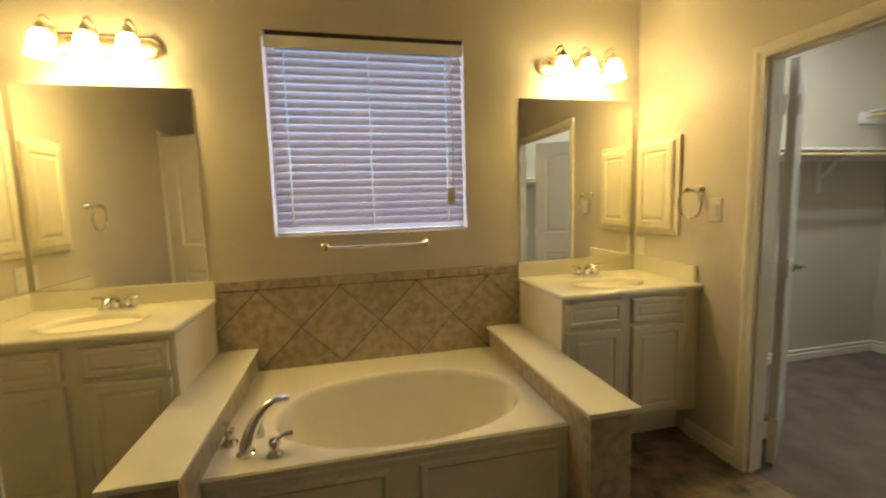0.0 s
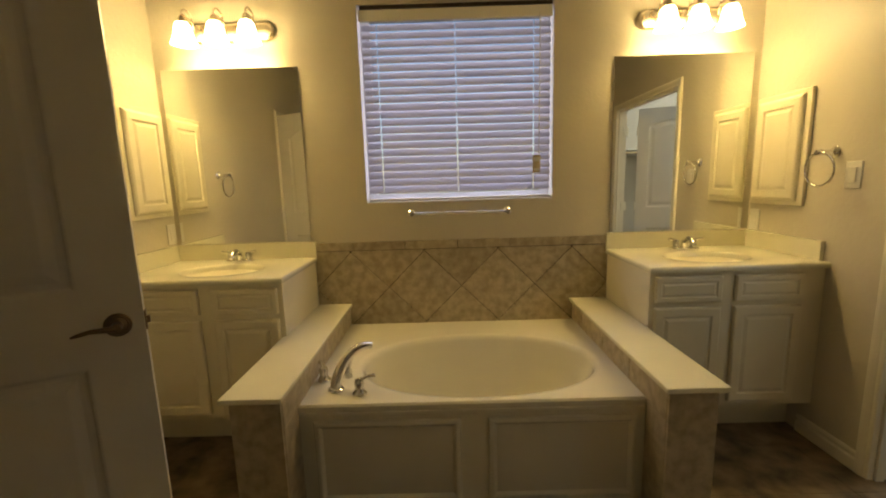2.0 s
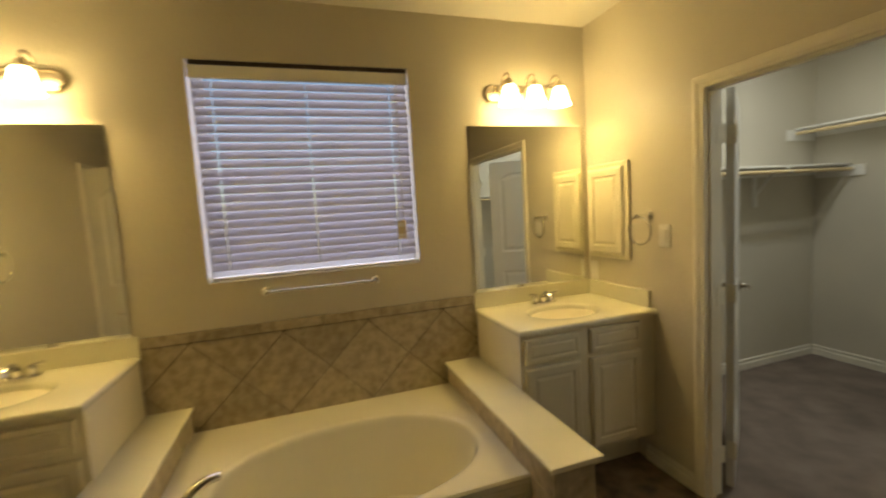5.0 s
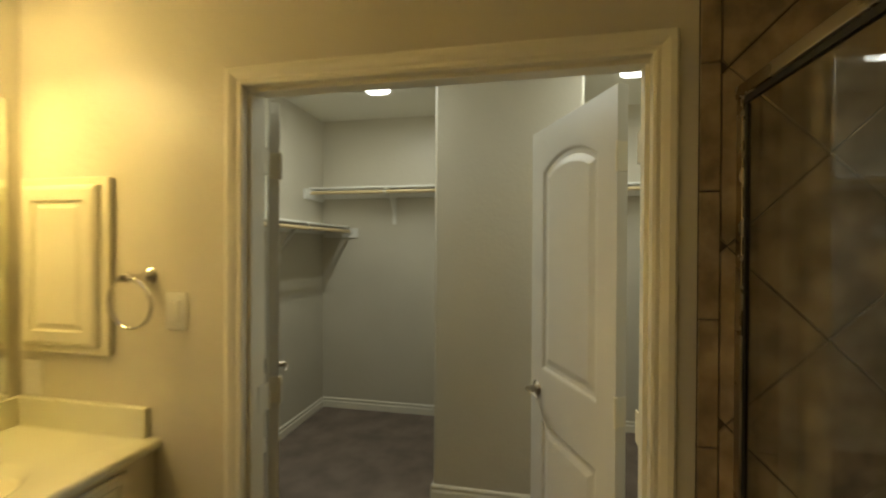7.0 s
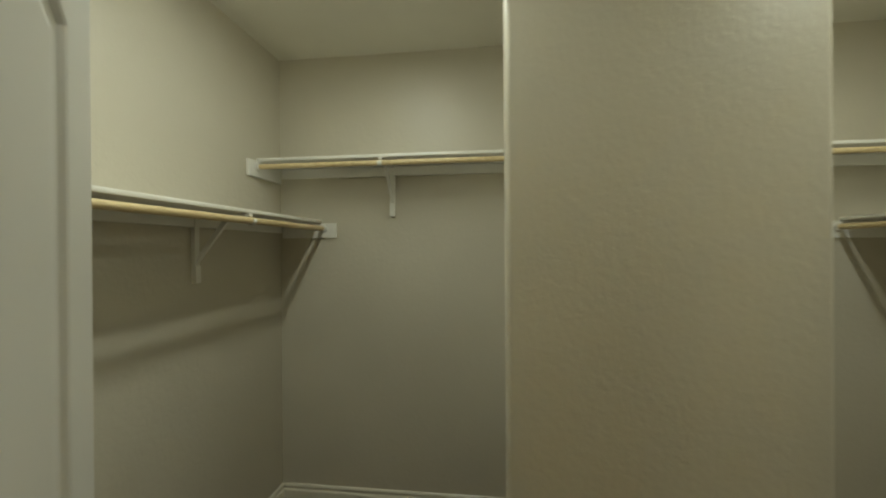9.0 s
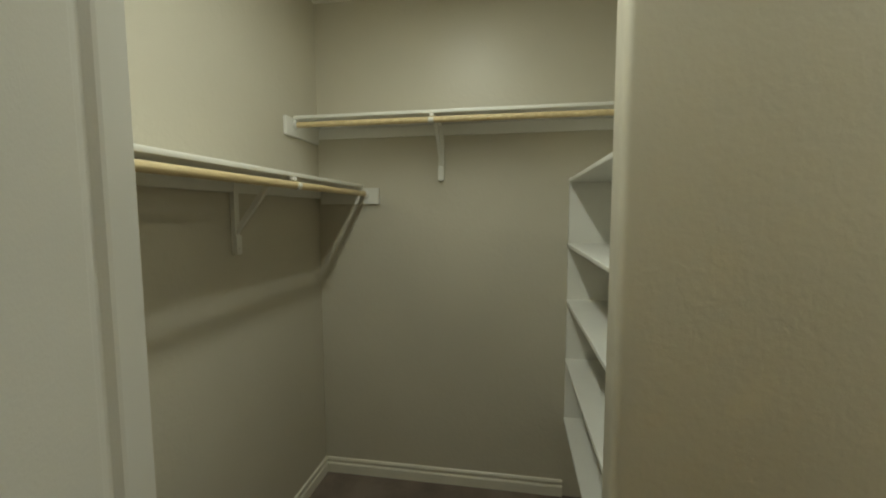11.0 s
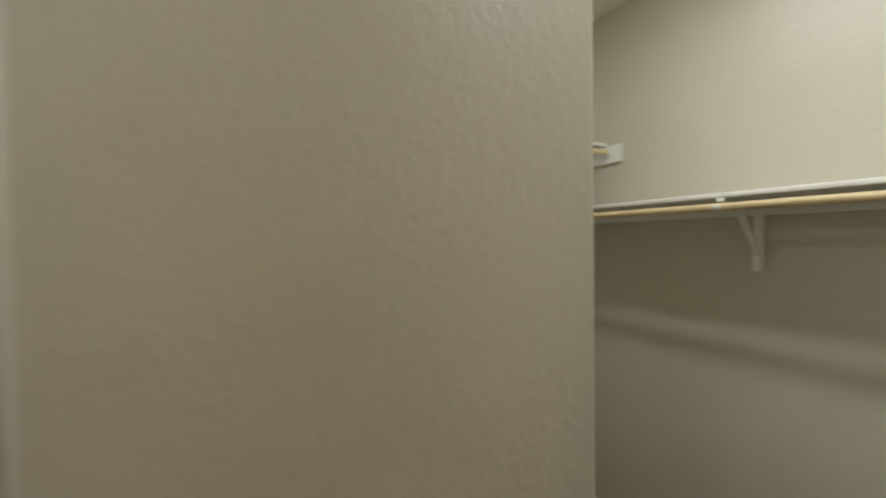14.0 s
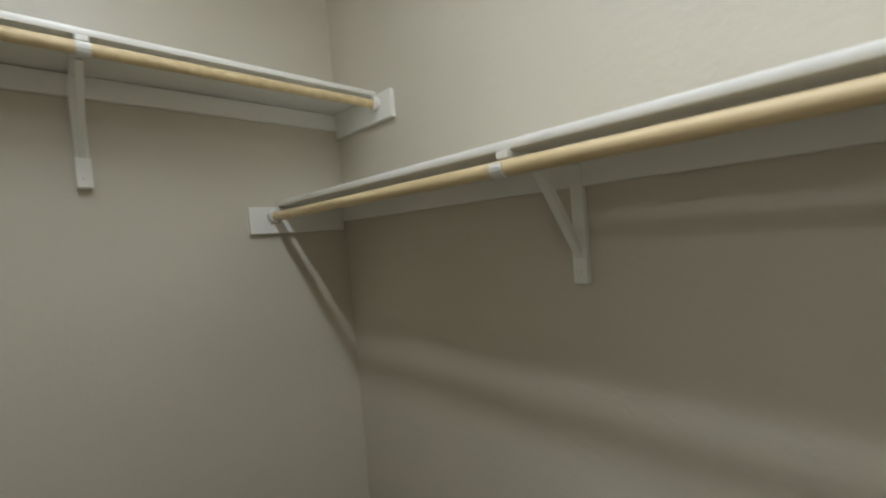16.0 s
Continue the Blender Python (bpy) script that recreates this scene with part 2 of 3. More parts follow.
wall("closet_wall_back", [(CX1, CX1 + T, CY0, CY1, 0, HC)])
# stub wall with rounded corners, and the partition behind it
r, ring = 0.02, []
for cx, cy, a0 in ((PX + r, PY0 + r, 180), (PX + 0.12 - r, PY0 + r, 270), (PX + 0.12 - r, PY1 - r, 0), (PX + r, PY1 - r, 90)):
    ring += [(x, y) for x, y, _ in arc((cx, cy, 0), r, a0, a0 + 90, 6, "xy")]
bm = loft([[(x, y, 0) for x, y in ring], [(x, y, HC) for x, y in ring]])
whole("wall_stub", bm, PAINT, "greige painted stub wall end with rounded bullnose corners", "wall", smooth=True)
wall("wall_partition", [(PX + 0.12, CX1, -1.66, -1.56, 0, HC)])
whole("ceiling_bathroom", box(XL - T, XR, YS - T, OUT, HB, HB + 0.1), CEIL, "pale painted ceiling", "ceiling")
whole("ceiling_closet", box(XR, CX1 + T, CY0 - T, CY1 + T, HC + 0.06, HC + 0.16, bm=box(CX0, CX1, CY0, CY1, HC, HC + 0.06)), CEIL, "pale painted closet ceiling", "ceiling")
whole("floor_closet", box(XR + 0.06, CX1, CY0, CY1, -0.1, 0.0), CARPET, "taupe cut-pile carpet", "carpet")
floor = whole("floor_bathroom", box(XL - T, XR + 0.06, YS - T, OUT, -0.1, -0.002), FLOOR_TILE, "brown mottled stone floor tiles", "floor")
# plain dim room beyond the entry door
wall("wall_beyond", [(XL - 1.6, XL - 1.5, -3.6, -1.0, 0, HB), (XL - 1.5, XL - T, -1.1, -1.0, 0, HB), (XL - 1.5, XL - T, -3.6, -3.5, 0, HB)])
whole("ceiling_beyond", box(XL - 1.6, XL - T, -3.6, -1.0, HB, HB + 0.1), CEIL, "plain ceiling beyond the door", "ceiling")
whole("floor_beyond", box(XL - 1.6, XL - T, -3.6, -1.0, -0.1, 0), CARPET, "taupe carpet beyond the door", "carpet")


def moulding(name, a, b, out, label, height=0.091):
    """A baseboard from a to b; out is the side of the room."""
    prof = [(0, 0), (0.015, 0), (0.015, height * 0.56), (0.012, height * 0.62), (0.006, height * 0.66), (0.0055, height * 0.73), (0.011, height * 0.79), (0.0125, height * 0.87), (0.009, height * 0.96), (0.005, height), (0, height)]
    rings = [[(p[0] + out[0] * d, p[1] + out[1] * d, h + 0.001) for d, h in prof] for p in (a, b)]
    return whole(name, loft(rings), TRIM, label, "baseboard")


BB = "white painted baseboard with a moulded top edge"
moulding("baseboard_1", (XR, -0.49), (XR, -0.812), (-1, 0), BB)
moulding("baseboard_2", (CX0, CY1), (CX1, CY1), (0, -1), BB)
moulding("baseboard_3", (CX1, CY1 - 0.015), (CX1, -1.2), (-1, 0), BB)
moulding("baseboard_4", (PX, PY1 + 0.012), (PX, PY0 - 0.012), (-1, 0), BB)
moulding("baseboard_5", (PX - 0.012, PY1), (PX + 0.12, PY1), (0, 1), BB)
moulding("baseboard_6", (PX - 0.012, PY0), (PX + 0.12, PY0), (0, -1), BB)
moulding("baseboard_7", (CX0, CY0), (CX1, CY0), (0, 1), BB)
moulding("baseboard_8", (CX1, CY0 + 0.015), (CX1, -1.66), (-1, 0), BB)
moulding("baseboard_9", (PX + 0.12, -1.66), (CX1 - 0.015, -1.66), (0, -1), BB)
moulding("baseboard_10", (CX0, CY1 - 0.015), (CX0, DY1 + 0.06), (1, 0), BB)
moulding("baseboard_11", (CX0, CY0 + 0.015), (CX0, DY0 - 0.06), (1, 0), BB)
moulding("baseboard_12", (XL, -0.55), (XL, BY1 + 0.062), (1, 0), BB)


def casing(name, x, side, y0, y1, top, label):
    """Moulded casing round an opening in a wall at x; side: the way it stands proud. Its three lengths are parts."""
    prof = [(-0.004, 0.0), (-0.004, 0.008), (0.004, 0.011), (0.014, 0.010), (0.020, 0.013), (0.034, 0.017), (0.048, 0.017), (0.054, 0.012), (0.056, 0.0)]
    t = thing(name, (x, (y0 + y1) / 2, 0), label, "door casing", kind="structure")
    def ringat(fy, fz):
        return [(x + side * d, *(fy(o), fz(o))) for o, d in prof]
    for nm, e0, e1 in (("casing_leg", (lambda o: y0 - o, lambda o: 0.001), (lambda o: y0 - o, lambda o: top + o)),
                       ("casing_head", (lambda o: y0 - o, lambda o: top + o), (lambda o: y1 + o, lambda o: top + o)),
                       ("casing_leg", (lambda o: y1 + o, lambda o: top + o), (lambda o: y1 + o, lambda o: 0.001))):
        part(nm, loft([ringat(*e0), ringat(*e1)]), TRIM, t)
    return t


CL = "cream painted moulded door casing"
casing("casing_closet", XR, -1, DY0 + 0.012, DY1 - 0.012, DH - 0.012, CL)
casing("casing_closet_inside", CX0, 1, DY0 - 0.006, DY1 + 0.006, DH + 0.006, CL)
casing("casing_entry", XL, 1, BY0 + 0.012, BY1 - 0.012, 2.028, CL)
for nm, x0, x1, y0, y1 in (("jamb_closet", XR - 0.001, CX0 + 0.001, DY0, DY1), ("jamb_entry", XL - T - 0.001, XL + 0.001, BY0, BY1)):
    t = thing(nm, ((x0 + x1) / 2, (y0 + y1) / 2, 0), "white painted door jamb with stop", "door jamb", kind="structure")
    h = DH if "closet" in nm else 2.04
    sx = x1 - 0.05 if "closet" in nm else x0 + 0.05
    part("jamb_leg", box(sx - 0.035, sx, y0 + 0.016, y0 + 0.028, 0, h - 0.03, bm=box(x0, x1, y0, y0 + 0.016, 0, h)), TRIM, t)
    part("jamb_leg", box(sx - 0.035, sx, y1 - 0.028, y1 - 0.016, 0, h - 0.03, bm=box(x0, x1, y1 - 0.016, y1, 0, h)), TRIM, t)
    part("jamb_head", box(sx - 0.035, sx, y0 + 0.016, y1 - 0.016, h - 0.028, h - 0.016, bm=box(x0, x1, y0 + 0.016, y1 - 0.016, h - 0.016, h)), TRIM, t)


# ---- doors ----
def lever(bm_parent, x, z, side, toward, material, depth):
    """A lever handle on a door face; toward: the way the lever points along x."""
    y = side * depth
    rose = turned([(0.0, 0.0), (0.033, 0.0), (0.034, 0.004), (0.031, 0.0075), (0.0285, 0.006), (0.026, 0.0095), (0.0225, 0.0085), (0.019, 0.013), (0.014, 0.016), (0.012, 0.03), (0.013, 0.045), (0.0, 0.047)], (x, y, z), 20, None, pose(0, 0, 0, 90 if side < 0 else -90), False, False)
    pts = [(x, y + side * 0.045, z), (x + toward * 0.02, y + side * 0.05, z + 0.002), (x + toward * 0.055, y + side * 0.05, z + 0.004), (x + toward * 0.08, y + side * 0.047, z - 0.002), (x + toward * 0.096, y + side * 0.044, z - 0.006)]
    h = part("handle", rose, material, bm_parent, "lever handle", True)
    part("lever", pipe(pts, [0.011, 0.010, 0.008, 0.007, 0.004], 10, None, 0.8), material, h, "", True)


def panel_door(name, w, h, at, label, metal, latch_z=0.93, handed=1):
    """A two-panel door with an arched top panel. Hinge at x = 0, leaf along +x, thickness along y."""
    t = thing(name, (0, 0, 0), label, "door")
    th, bot = 0.0175, 0.21
    e, mid0, mid1, zs, rise = (0.102, 0.79, 1.006, h - 0.184, 0.062) if w < 0.7 else (0.14, 0.85, 1.068, h - 0.225, 0.095)
    half = (w - 2 * e) / 2
    rad = (half * half + rise * rise) / (2 * rise)
    N = 14
    def arch(off):
        hw, out = half - off, []
        for i in range(N + 1):
            u = -hw + 2 * hw * i / N
            out.append((w / 2 + u, zs + rise - rad + math.sqrt(max(0, (rad - off) ** 2 - u * u))))
        return out
    def top_outline(off):
        return [(e + off, mid1 + off), (w - e - off, mid1 + off)] + arch(off)[::-1]
    def low_outline(off):
        return [(e + off, bot + off), (w - e - off, bot + off), (w - e - off, mid0 - off), (e + off, mid0 - off)]
    leaf = bmesh.new()
    for s in (-1, 1):
        y = s * th
        def quad(x0, x1, z0, z1):
            leaf.faces.new([leaf.verts.new(p) for p in ((x0, y, z0), (x1, y, z0), (x1, y, z1), (x0, y, z1))])
        quad(0, e, 0, h), quad(w - e, w, 0, h), quad(e, w - e, 0, bot), quad(e, w - e, mid0, mid1)
        a = arch(0)
        for p, q in zip(a, a[1:]):
            leaf.faces.new([leaf.verts.new(v) for v in ((p[0], y, p[1]), (q[0], y, q[1]), (q[0], y, h), (p[0], y, h))])
        for outline in (top_outline, low_outline):
            loft([[(u, s * (th - d), v) for u, v in outline(o)] for o, d in ((0, 0), (0.006, 0.002), (0.012, 0.0085), (0.018, 0.0095))], leaf, False, False)
    for x in (0, w):
        leaf.faces.new([leaf.verts.new(p) for p in ((x, -th, 0), (x, th, 0), (x, th, h), (x, -th, h))])
    for z in (0, h):
        leaf.faces.new([leaf.verts.new(p) for p in ((0, -th, z), (w, -th, z), (w, th, z), (0, th, z))])
    bmesh.ops.remove_doubles(leaf, verts=leaf.verts, dist=0.0004)
    part("leaf", leaf, DOOR, t)
    for s in (-1, 1):
        for outline in (top_outline, low_outline):
            part("panel", loft([[(u, s * (th - d), v) for u, v in outline(o)] for o, d in ((0.018, 0.0095), (0.03, 0.0095), (0.055, 0.0025), (0.06, 0.002))], None, False), DOOR, t)
    for z in (0.2, 1.02, h - 0.22):
        hb = box(-0.004, 0.001, -th + 0.002, th - 0.004, z - 0.045, z + 0.045)
        hinge = part("hinge", hb, TRIM if w < 0.7 else NICKEL, t, "butt hinge")
        part("knuckle", turned([(0.0065, -0.046), (0.0065, 0.046)], (-0.006, handed * (th + 0.004), z), 10), TRIM if w < 0.7 else NICKEL, hinge, "", True)
    for s in (-1, 1):
        lever(t, w - 0.062, latch_z, s, -1, metal, th)
    part("latch", box(w - 0.001, w + 0.004, -0.012, 0.012, latch_z - 0.028, latch_z + 0.028, bm=box(w, w + 0.012, -0.007, 0.007, latch_z - 0.01, latch_z + 0.01)), metal, t)
    t.matrix_basis = at
    return t


def along(x0, y0, x1, y1):
    return pose(x0, y0, 0.012, 0, 0, math.degrees(math.atan2(y1 - y0, x1 - x0)))


panel_door("closet_door_right", 0.61, 2.015, along(1.904, -1.999, 2.468, -1.756), "white two-panel closet door standing open, with a nickel lever", NICKEL, 0.912, 1).name = "closet_door"
panel_door("closet_door", 0.61, 2.015, along(1.864, -0.856, 2.366, -0.509), "white two-panel closet door swung wide open into the closet", NICKEL, 0.96, -1)
panel_door("entry_door", 0.85, 2.02, along(-1.757, -1.775, -1.0, -1.33), "white two-panel entry door standing open, in shade", BRONZE, 0.962, 1)
for y, s in ((DY0 + 0.016, 1), (DY1 - 0.016, -1)):
    for z in (0.21, 1.03, 1.81):
        whole("hinge_leaf", box(CX0 - 0.034, CX0 + 0.022, y, y + s * 0.003, z - 0.045, z + 0.045), TRIM, "painted hinge leaf on the closet jamb", "hinge", kind="thing")

# ---- window and blind ----
win = thing("window_1", ((WX0 + WX1) / 2, 0.13, WZ0), "white vinyl window in a drywall recess behind the blind", "window", kind="structure")
part("window_frame", box(WX0, WX0 + 0.05, 0.10, 0.15, WZ0, WZ1, bm=box(WX1 - 0.05, WX1, 0.10, 0.15, WZ0, WZ1)), VINYL, win)
part("window_rail", box(WX0 + 0.05, WX1 - 0.05, 0.10, 0.15, WZ0, WZ0 + 0.05, bm=box(WX0 + 0.05, WX1 - 0.05, 0.10, 0.15, WZ1 - 0.05, WZ1)), VINYL, win)
part("meeting_rail", box(WX0 + 0.05, WX1 - 0.05, 0.105, 0.145, 1.76, 1.80), VINYL, win)
for z0, z1 in ((WZ0 + 0.05, 1.76), (1.80, WZ1 - 0.05)):
    pane = part("pane", box(WX0 + 0.05, WX1 - 0.05, 0.123, 0.127, z0, z1), GLASS, win)
    pane.visible_shadow = False
day = new("window_daylight", bpy.data.lights.new("window_daylight", "AREA"))
day.data.shape, day.data.size, day.data.size_y, day.data.energy, day.data.color = "RECTANGLE", 1.08, 1.06, DAY_WATTS, DAY_COLOUR
day.matrix_basis = look(((WX0 + WX1) / 2, 0.096, (WZ0 + WZ1) / 2), ((WX0 + WX1) / 2, -1, (WZ0 + WZ1) / 2))

blind = thing("window_blind", ((WX0 + WX1) / 2, 0.05, WZ0 + 0.01), "white faux-wood slatted blind, lowered and nearly closed", "blind")
BX0, BX1, BYC = WX0 + 0.016, WX1 - 0.008, 0.045
# headrail front fills the gap over the valance; its shade is painted in
part("headrail", box(BX0, BX1, BYC - 0.036, BYC + 0.045, 2.314, WZ1 - 0.001), GAP_SHADOW, blind, "headrail coloured dark as the shadow gap above the valance")
part("valance", box(WX0 + 0.006, WX1 - 0.006, BYC - 0.036, BYC - 0.022, 2.25, 2.313, 0.004), WHITE, blind, "white valance board")
part("bottom_rail", box(BX0, BX1, BYC - 0.024, BYC + 0.024, 1.238, 1.254, 0.004), WHITE, blind)
pitch, zt = 0.0438, 2.228
slat = None
for i in range(22):
    z = zt - i * pitch
    if slat is None:
        prof = []
        for k in range(7):
            u = -0.025 + 0.05 * k / 6
            prof.append((u, 0.0022 * math.cos(u / 0.025 * 1.4)))
        a = radians(-57)
        pts = [(u * math.cos(a) - v * math.sin(a), -(u * math.sin(a) + v * math.cos(a))) for u, v in prof] + [(u * math.cos(a) - (v - 0.0028) * math.sin(a), -(u * math.sin(a) + (v - 0.0028) * math.cos(a))) for u, v in prof[::-1]]
        bm = None
        for x0, x1 in ((BX0, -0.5035), (-0.4965, -0.0515), (-0.0445, 0.4015), (0.4085, BX1)):
            bm = join(bm, loft([[(x, BYC - p, z - q) for p, q in pts] for x in (x0, x1)]))
        slat = part("slat", bm, SLAT, blind, "", True)
    else:
        o = new("slat", slat.data)
        o.parent = blind
        o.location = (0, 0, -i * pitch)
for x in (-0.50, -0.048, 0.405):
    part("ladder_cord", pipe([(x, BYC - 0.018, 2.26), (x, BYC - 0.018, 1.75), (x, BYC - 0.018, 1.245)], 0.0011, 6), PLASTIC, blind, "white ladder cord")
part("tilt_wand", pipe([(0.432, BYC - 0.035, 2.27), (0.432, BYC - 0.042, 2.24), (0.43, BYC - 0.04, 1.47)], 0.004, 8), PLASTIC, blind, "clear plastic wand", True)
part("tag", box(0.392, 0.438, BYC - 0.047, BYC - 0.044, 1.385, 1.485, bm=None), TAG, blind, "cream paper tag")
part("tag_print", box(0.398, 0.432, BYC - 0.0478, BYC - 0.047, 1.395, 1.41), PLASTIC, blind, "pale printed bar")
part("tag_print", box(0.398, 0.432, BYC - 0.0478, BYC - 0.047, 1.45, 1.475), PLASTIC, blind, "pale printed bar")
whole("sill", box(WX0 + 0.001, WX1 - 0.001, 0.001, 0.10, WZ0 + 0.0005, WZ0 + 0.006, 0.002), PAINT, "greige painted drywall window sill", "sill")


# ---- towel bar ----
tb = thing("towel_bar", (-0.05, 0, 1.165), "chrome towel bar under the window", "towel bar")
for x in (-0.333, 0.238):
    post = turned([(0.0, 0), (0.022, 0), (0.022, 0.006), (0.013, 0.014), (0.011, 0.045), (0.016, 0.055), (0.015, 0.068), (0.0, 0.072)], (x, 0, 1.165), 16, None, pose(0, 0, 0, 90), False, False)
    part("post", post, CHROME, tb, "", True)
part("bar", pipe([(-0.333, -0.058, 1.165), (0.238, -0.058, 1.165)], 0.0075, 14), CHROME, tb, "", True)

# ---- tub and its surround ----
TX0, TX1, TY0, TY1, TZ = -0.7488, 0.6488, -0.982, -0.0065, 0.481
tub = thing("bathtub", (-0.05, -0.53, 0), "off-white oval drop-in soaking tub with a panelled apron", "bathtub")
N = 64
cx, cy, ra, rb = 0.004, -0.592, 0.556, 0.342
def oval(f, g, z, dx=0.0):
    return [(cx + dx + ra * f * math.copysign(abs(math.cos(a)) ** 0.94, math.cos(a)), cy + rb * g * math.copysign(abs(math.sin(a)) ** 0.94, math.sin(a)), z) for a in (2 * math.pi * i / N for i in range(N))]
def square(z, inset):
    out = []
    x0, x1, y0, y1 = TX0 + inset, TX1 - inset, TY0 + inset, TY1 - inset
    for i in range(N):
        a = 2 * math.pi * i / N
        c, s = math.cos(a), math.sin(a)
        kx = ((x1 - cx) if c > 0 else (cx - x0)) / max(abs(c), 1e-6)
        ky = ((y1 - cy) if s > 0 else (cy - y0)) / max(abs(s), 1e-6)
        k = min(kx, ky)
        out.append((cx + c * k, cy + s * k, z))
    for tx, ty in ((x0, y0), (x1, y0), (x0, y1), (x1, y1)):
        j = min(range(N), key=lambda i: (out[i][0] - tx) ** 2 + (out[i][1] - ty) ** 2)
        out[j] = (tx, ty, z)
    return out
rings = [square(TZ - 0.03, 0.0), square(TZ - 0.008, 0.0), square(TZ, 0.008), oval(1.06, 1.08, TZ), oval(1.02, 1.03, TZ - 0.002), oval(1.0, 1.0, TZ - 0.009), oval(0.985, 0.975, TZ - 0.03),
         oval(0.95, 0.94, TZ - 0.14), oval(0.88, 0.86, TZ - 0.30), oval(0.80, 0.76, TZ - 0.38), oval(0.66, 0.6, TZ - 0.41), oval(0.3, 0.25, TZ - 0.415)]
part("basin", loft(rings, None, False, True), TUB, tub, "", True)
ap = box(TX0, TX1, TY0 + 0.004, TY0 + 0.03, 0.0, TZ - 0.03)
apron = part("apron", ap, TUB, tub, "white panelled apron")
part("apron_lip", box(TX0, TX1, TY0 - 0.004, TY0 + 0.02, TZ - 0.05, TZ - 0.03, 0.004), TUB, apron)
for x0, x1 in ((-0.687, -0.095), (0.015, 0.612)):
    z0, z1 = 0.045, 0.412
    rings = [[(x0 + o, TY0 + 0.004 - d, z0 + o), (x1 - o, TY0 + 0.004 - d, z0 + o), (x1 - o, TY0 + 0.004 - d, z1 - o), (x0 + o, TY0 + 0.004 - d, z1 - o)] for o, d in ((0, 0), (0.004, 0.008), (0.016, 0.011), (0.022, 0.010), (0.032, 0.002), (0.034, 0.0005))]
    part("apron_panel", loft(rings, None, False, True), TUB, apron)
part("drain", turned([(0.035, 0), (0.035, 0.004), (0.03, 0.006), (0.0, 0.006)], (cx + 0.2, cy, TZ - 0.414), 20, None, None, False, False), CHROME, tub, "", True)

# roman tub filler on the deck
tf = thing("tub_faucet", (-0.62, -0.855, TZ), "chrome arched tub filler with two lever handles", "faucet")
d = Vector((0.86, 0.5)).normalized()
pts, rad = [], []
for i in range(17):
    u = i / 16
    s = 0.168 * (u ** 1.4)
    hgt = 0.01 + 0.158 * math.sin(u * 1.85) ** 0.95
    pts.append((-0.622 + d[0] * s, -0.855 + d[1] * s, TZ + hgt))
    rad.append(0.031 - 0.012 * u)
part("spout", pipe(pts, rad, 14, None, 0.8), CHROME, tf, "", True)
part("spout_base", turned([(0.034, 0), (0.034, 0.006), (0.028, 0.012), (0.0, 0.012)], (-0.622, -0.855, TZ), 18, None, None, True, False), CHROME, tf, "", True)
for hx, hy, dx, dy in ((-0.697, -0.765, -0.03, 0.05), (-0.513, -0.892, 0.062, 0.028)):
    hb = part("handle", turned([(0.03, 0), (0.03, 0.006), (0.022, 0.014), (0.018, 0.03), (0.021, 0.05), (0.017, 0.062), (0.0, 0.066)], (hx, hy, TZ), 18, None, None, True, False), CHROME, tf, "", True)
    part("lever", pipe([(hx, hy, TZ + 0.056), (hx + dx * 0.5, hy + dy * 0.5, TZ + 0.068), (hx + dx, hy + dy, TZ + 0.066)], [0.010, 0.007, 0.0095], 10), CHROME, hb, "", True)
part("hand_spray", pipe([(-0.595, -0.735, TZ), (-0.595, -0.735, TZ + 0.05), (-0.59, -0.725, TZ + 0.085)], [0.02, 0.013, 0.017], 12), CHROME, tf, "", True)


def knee_wall(x0, x1, cap0, cap1, inner):
    """Tiled knee wall with a cultured marble cap; inner: the side of the tub."""
    t = thing("knee_wall", ((x0 + x1) / 2, -0.6, 0), "tiled knee wall beside the tub with a cream marble cap", "knee wall", "tub knee walls")
    part("core", box(x0 + 0.012, x1 - 0.012, -1.138, -0.002, 0, 0.592), GROUT, t)
    part("cap", box(cap0, cap1, -1.168, -0.004, 0.593, 0.614, 0.004), MARBLE, t, "cream cultured marble cap")
    def front(u, v, dd):
        return (u, -1.138 - dd, v)
    for z0, z1 in ((0.012, 0.588),):
        part("tile", slab([(x0 + 0.002, z0), (x1 - 0.002, z0), (x1 - 0.002, z1), (x0 + 0.002, z1)], front, 0.012), TILE, t)
    for sx, xx in ((-1, x0 + 0.012), (1, x1 - 0.012)):
        def side(u, v, dd, sx=sx, xx=xx):
            return (xx + sx * dd, u, v)
        y = -1.136
        low = TZ + 0.001 if (sx > 0) == inner else 0.281
        while y < -0.03:
            y2 = min(y + 0.31, -0.003)
            if not ((sx > 0) != inner and y > -0.56):
                rows = [(low, 0.591)] if (sx > 0) == inner else [(0.012, 0.276), (0.281, 0.591)]
                for z0, z1 in rows:
                    part("tile", slab([(y, z0), (y2 - 0.004, z0), (y2 - 0.004, z1), (y, z1)], side, 0.011), TILE, t)
            y += 0.31
        if (sx > 0) == inner:
            part("tile", slab([(-1.136, 0.012), (-0.986, 0.012), (-0.986, TZ), (-1.136, TZ)], side, 0.011), TILE, t)
    return t


knee_wall(-0.925, -0.737, -0.952, -0.727, True)
knee_wall(0.637, 0.815, 0.620, 0.842, False)

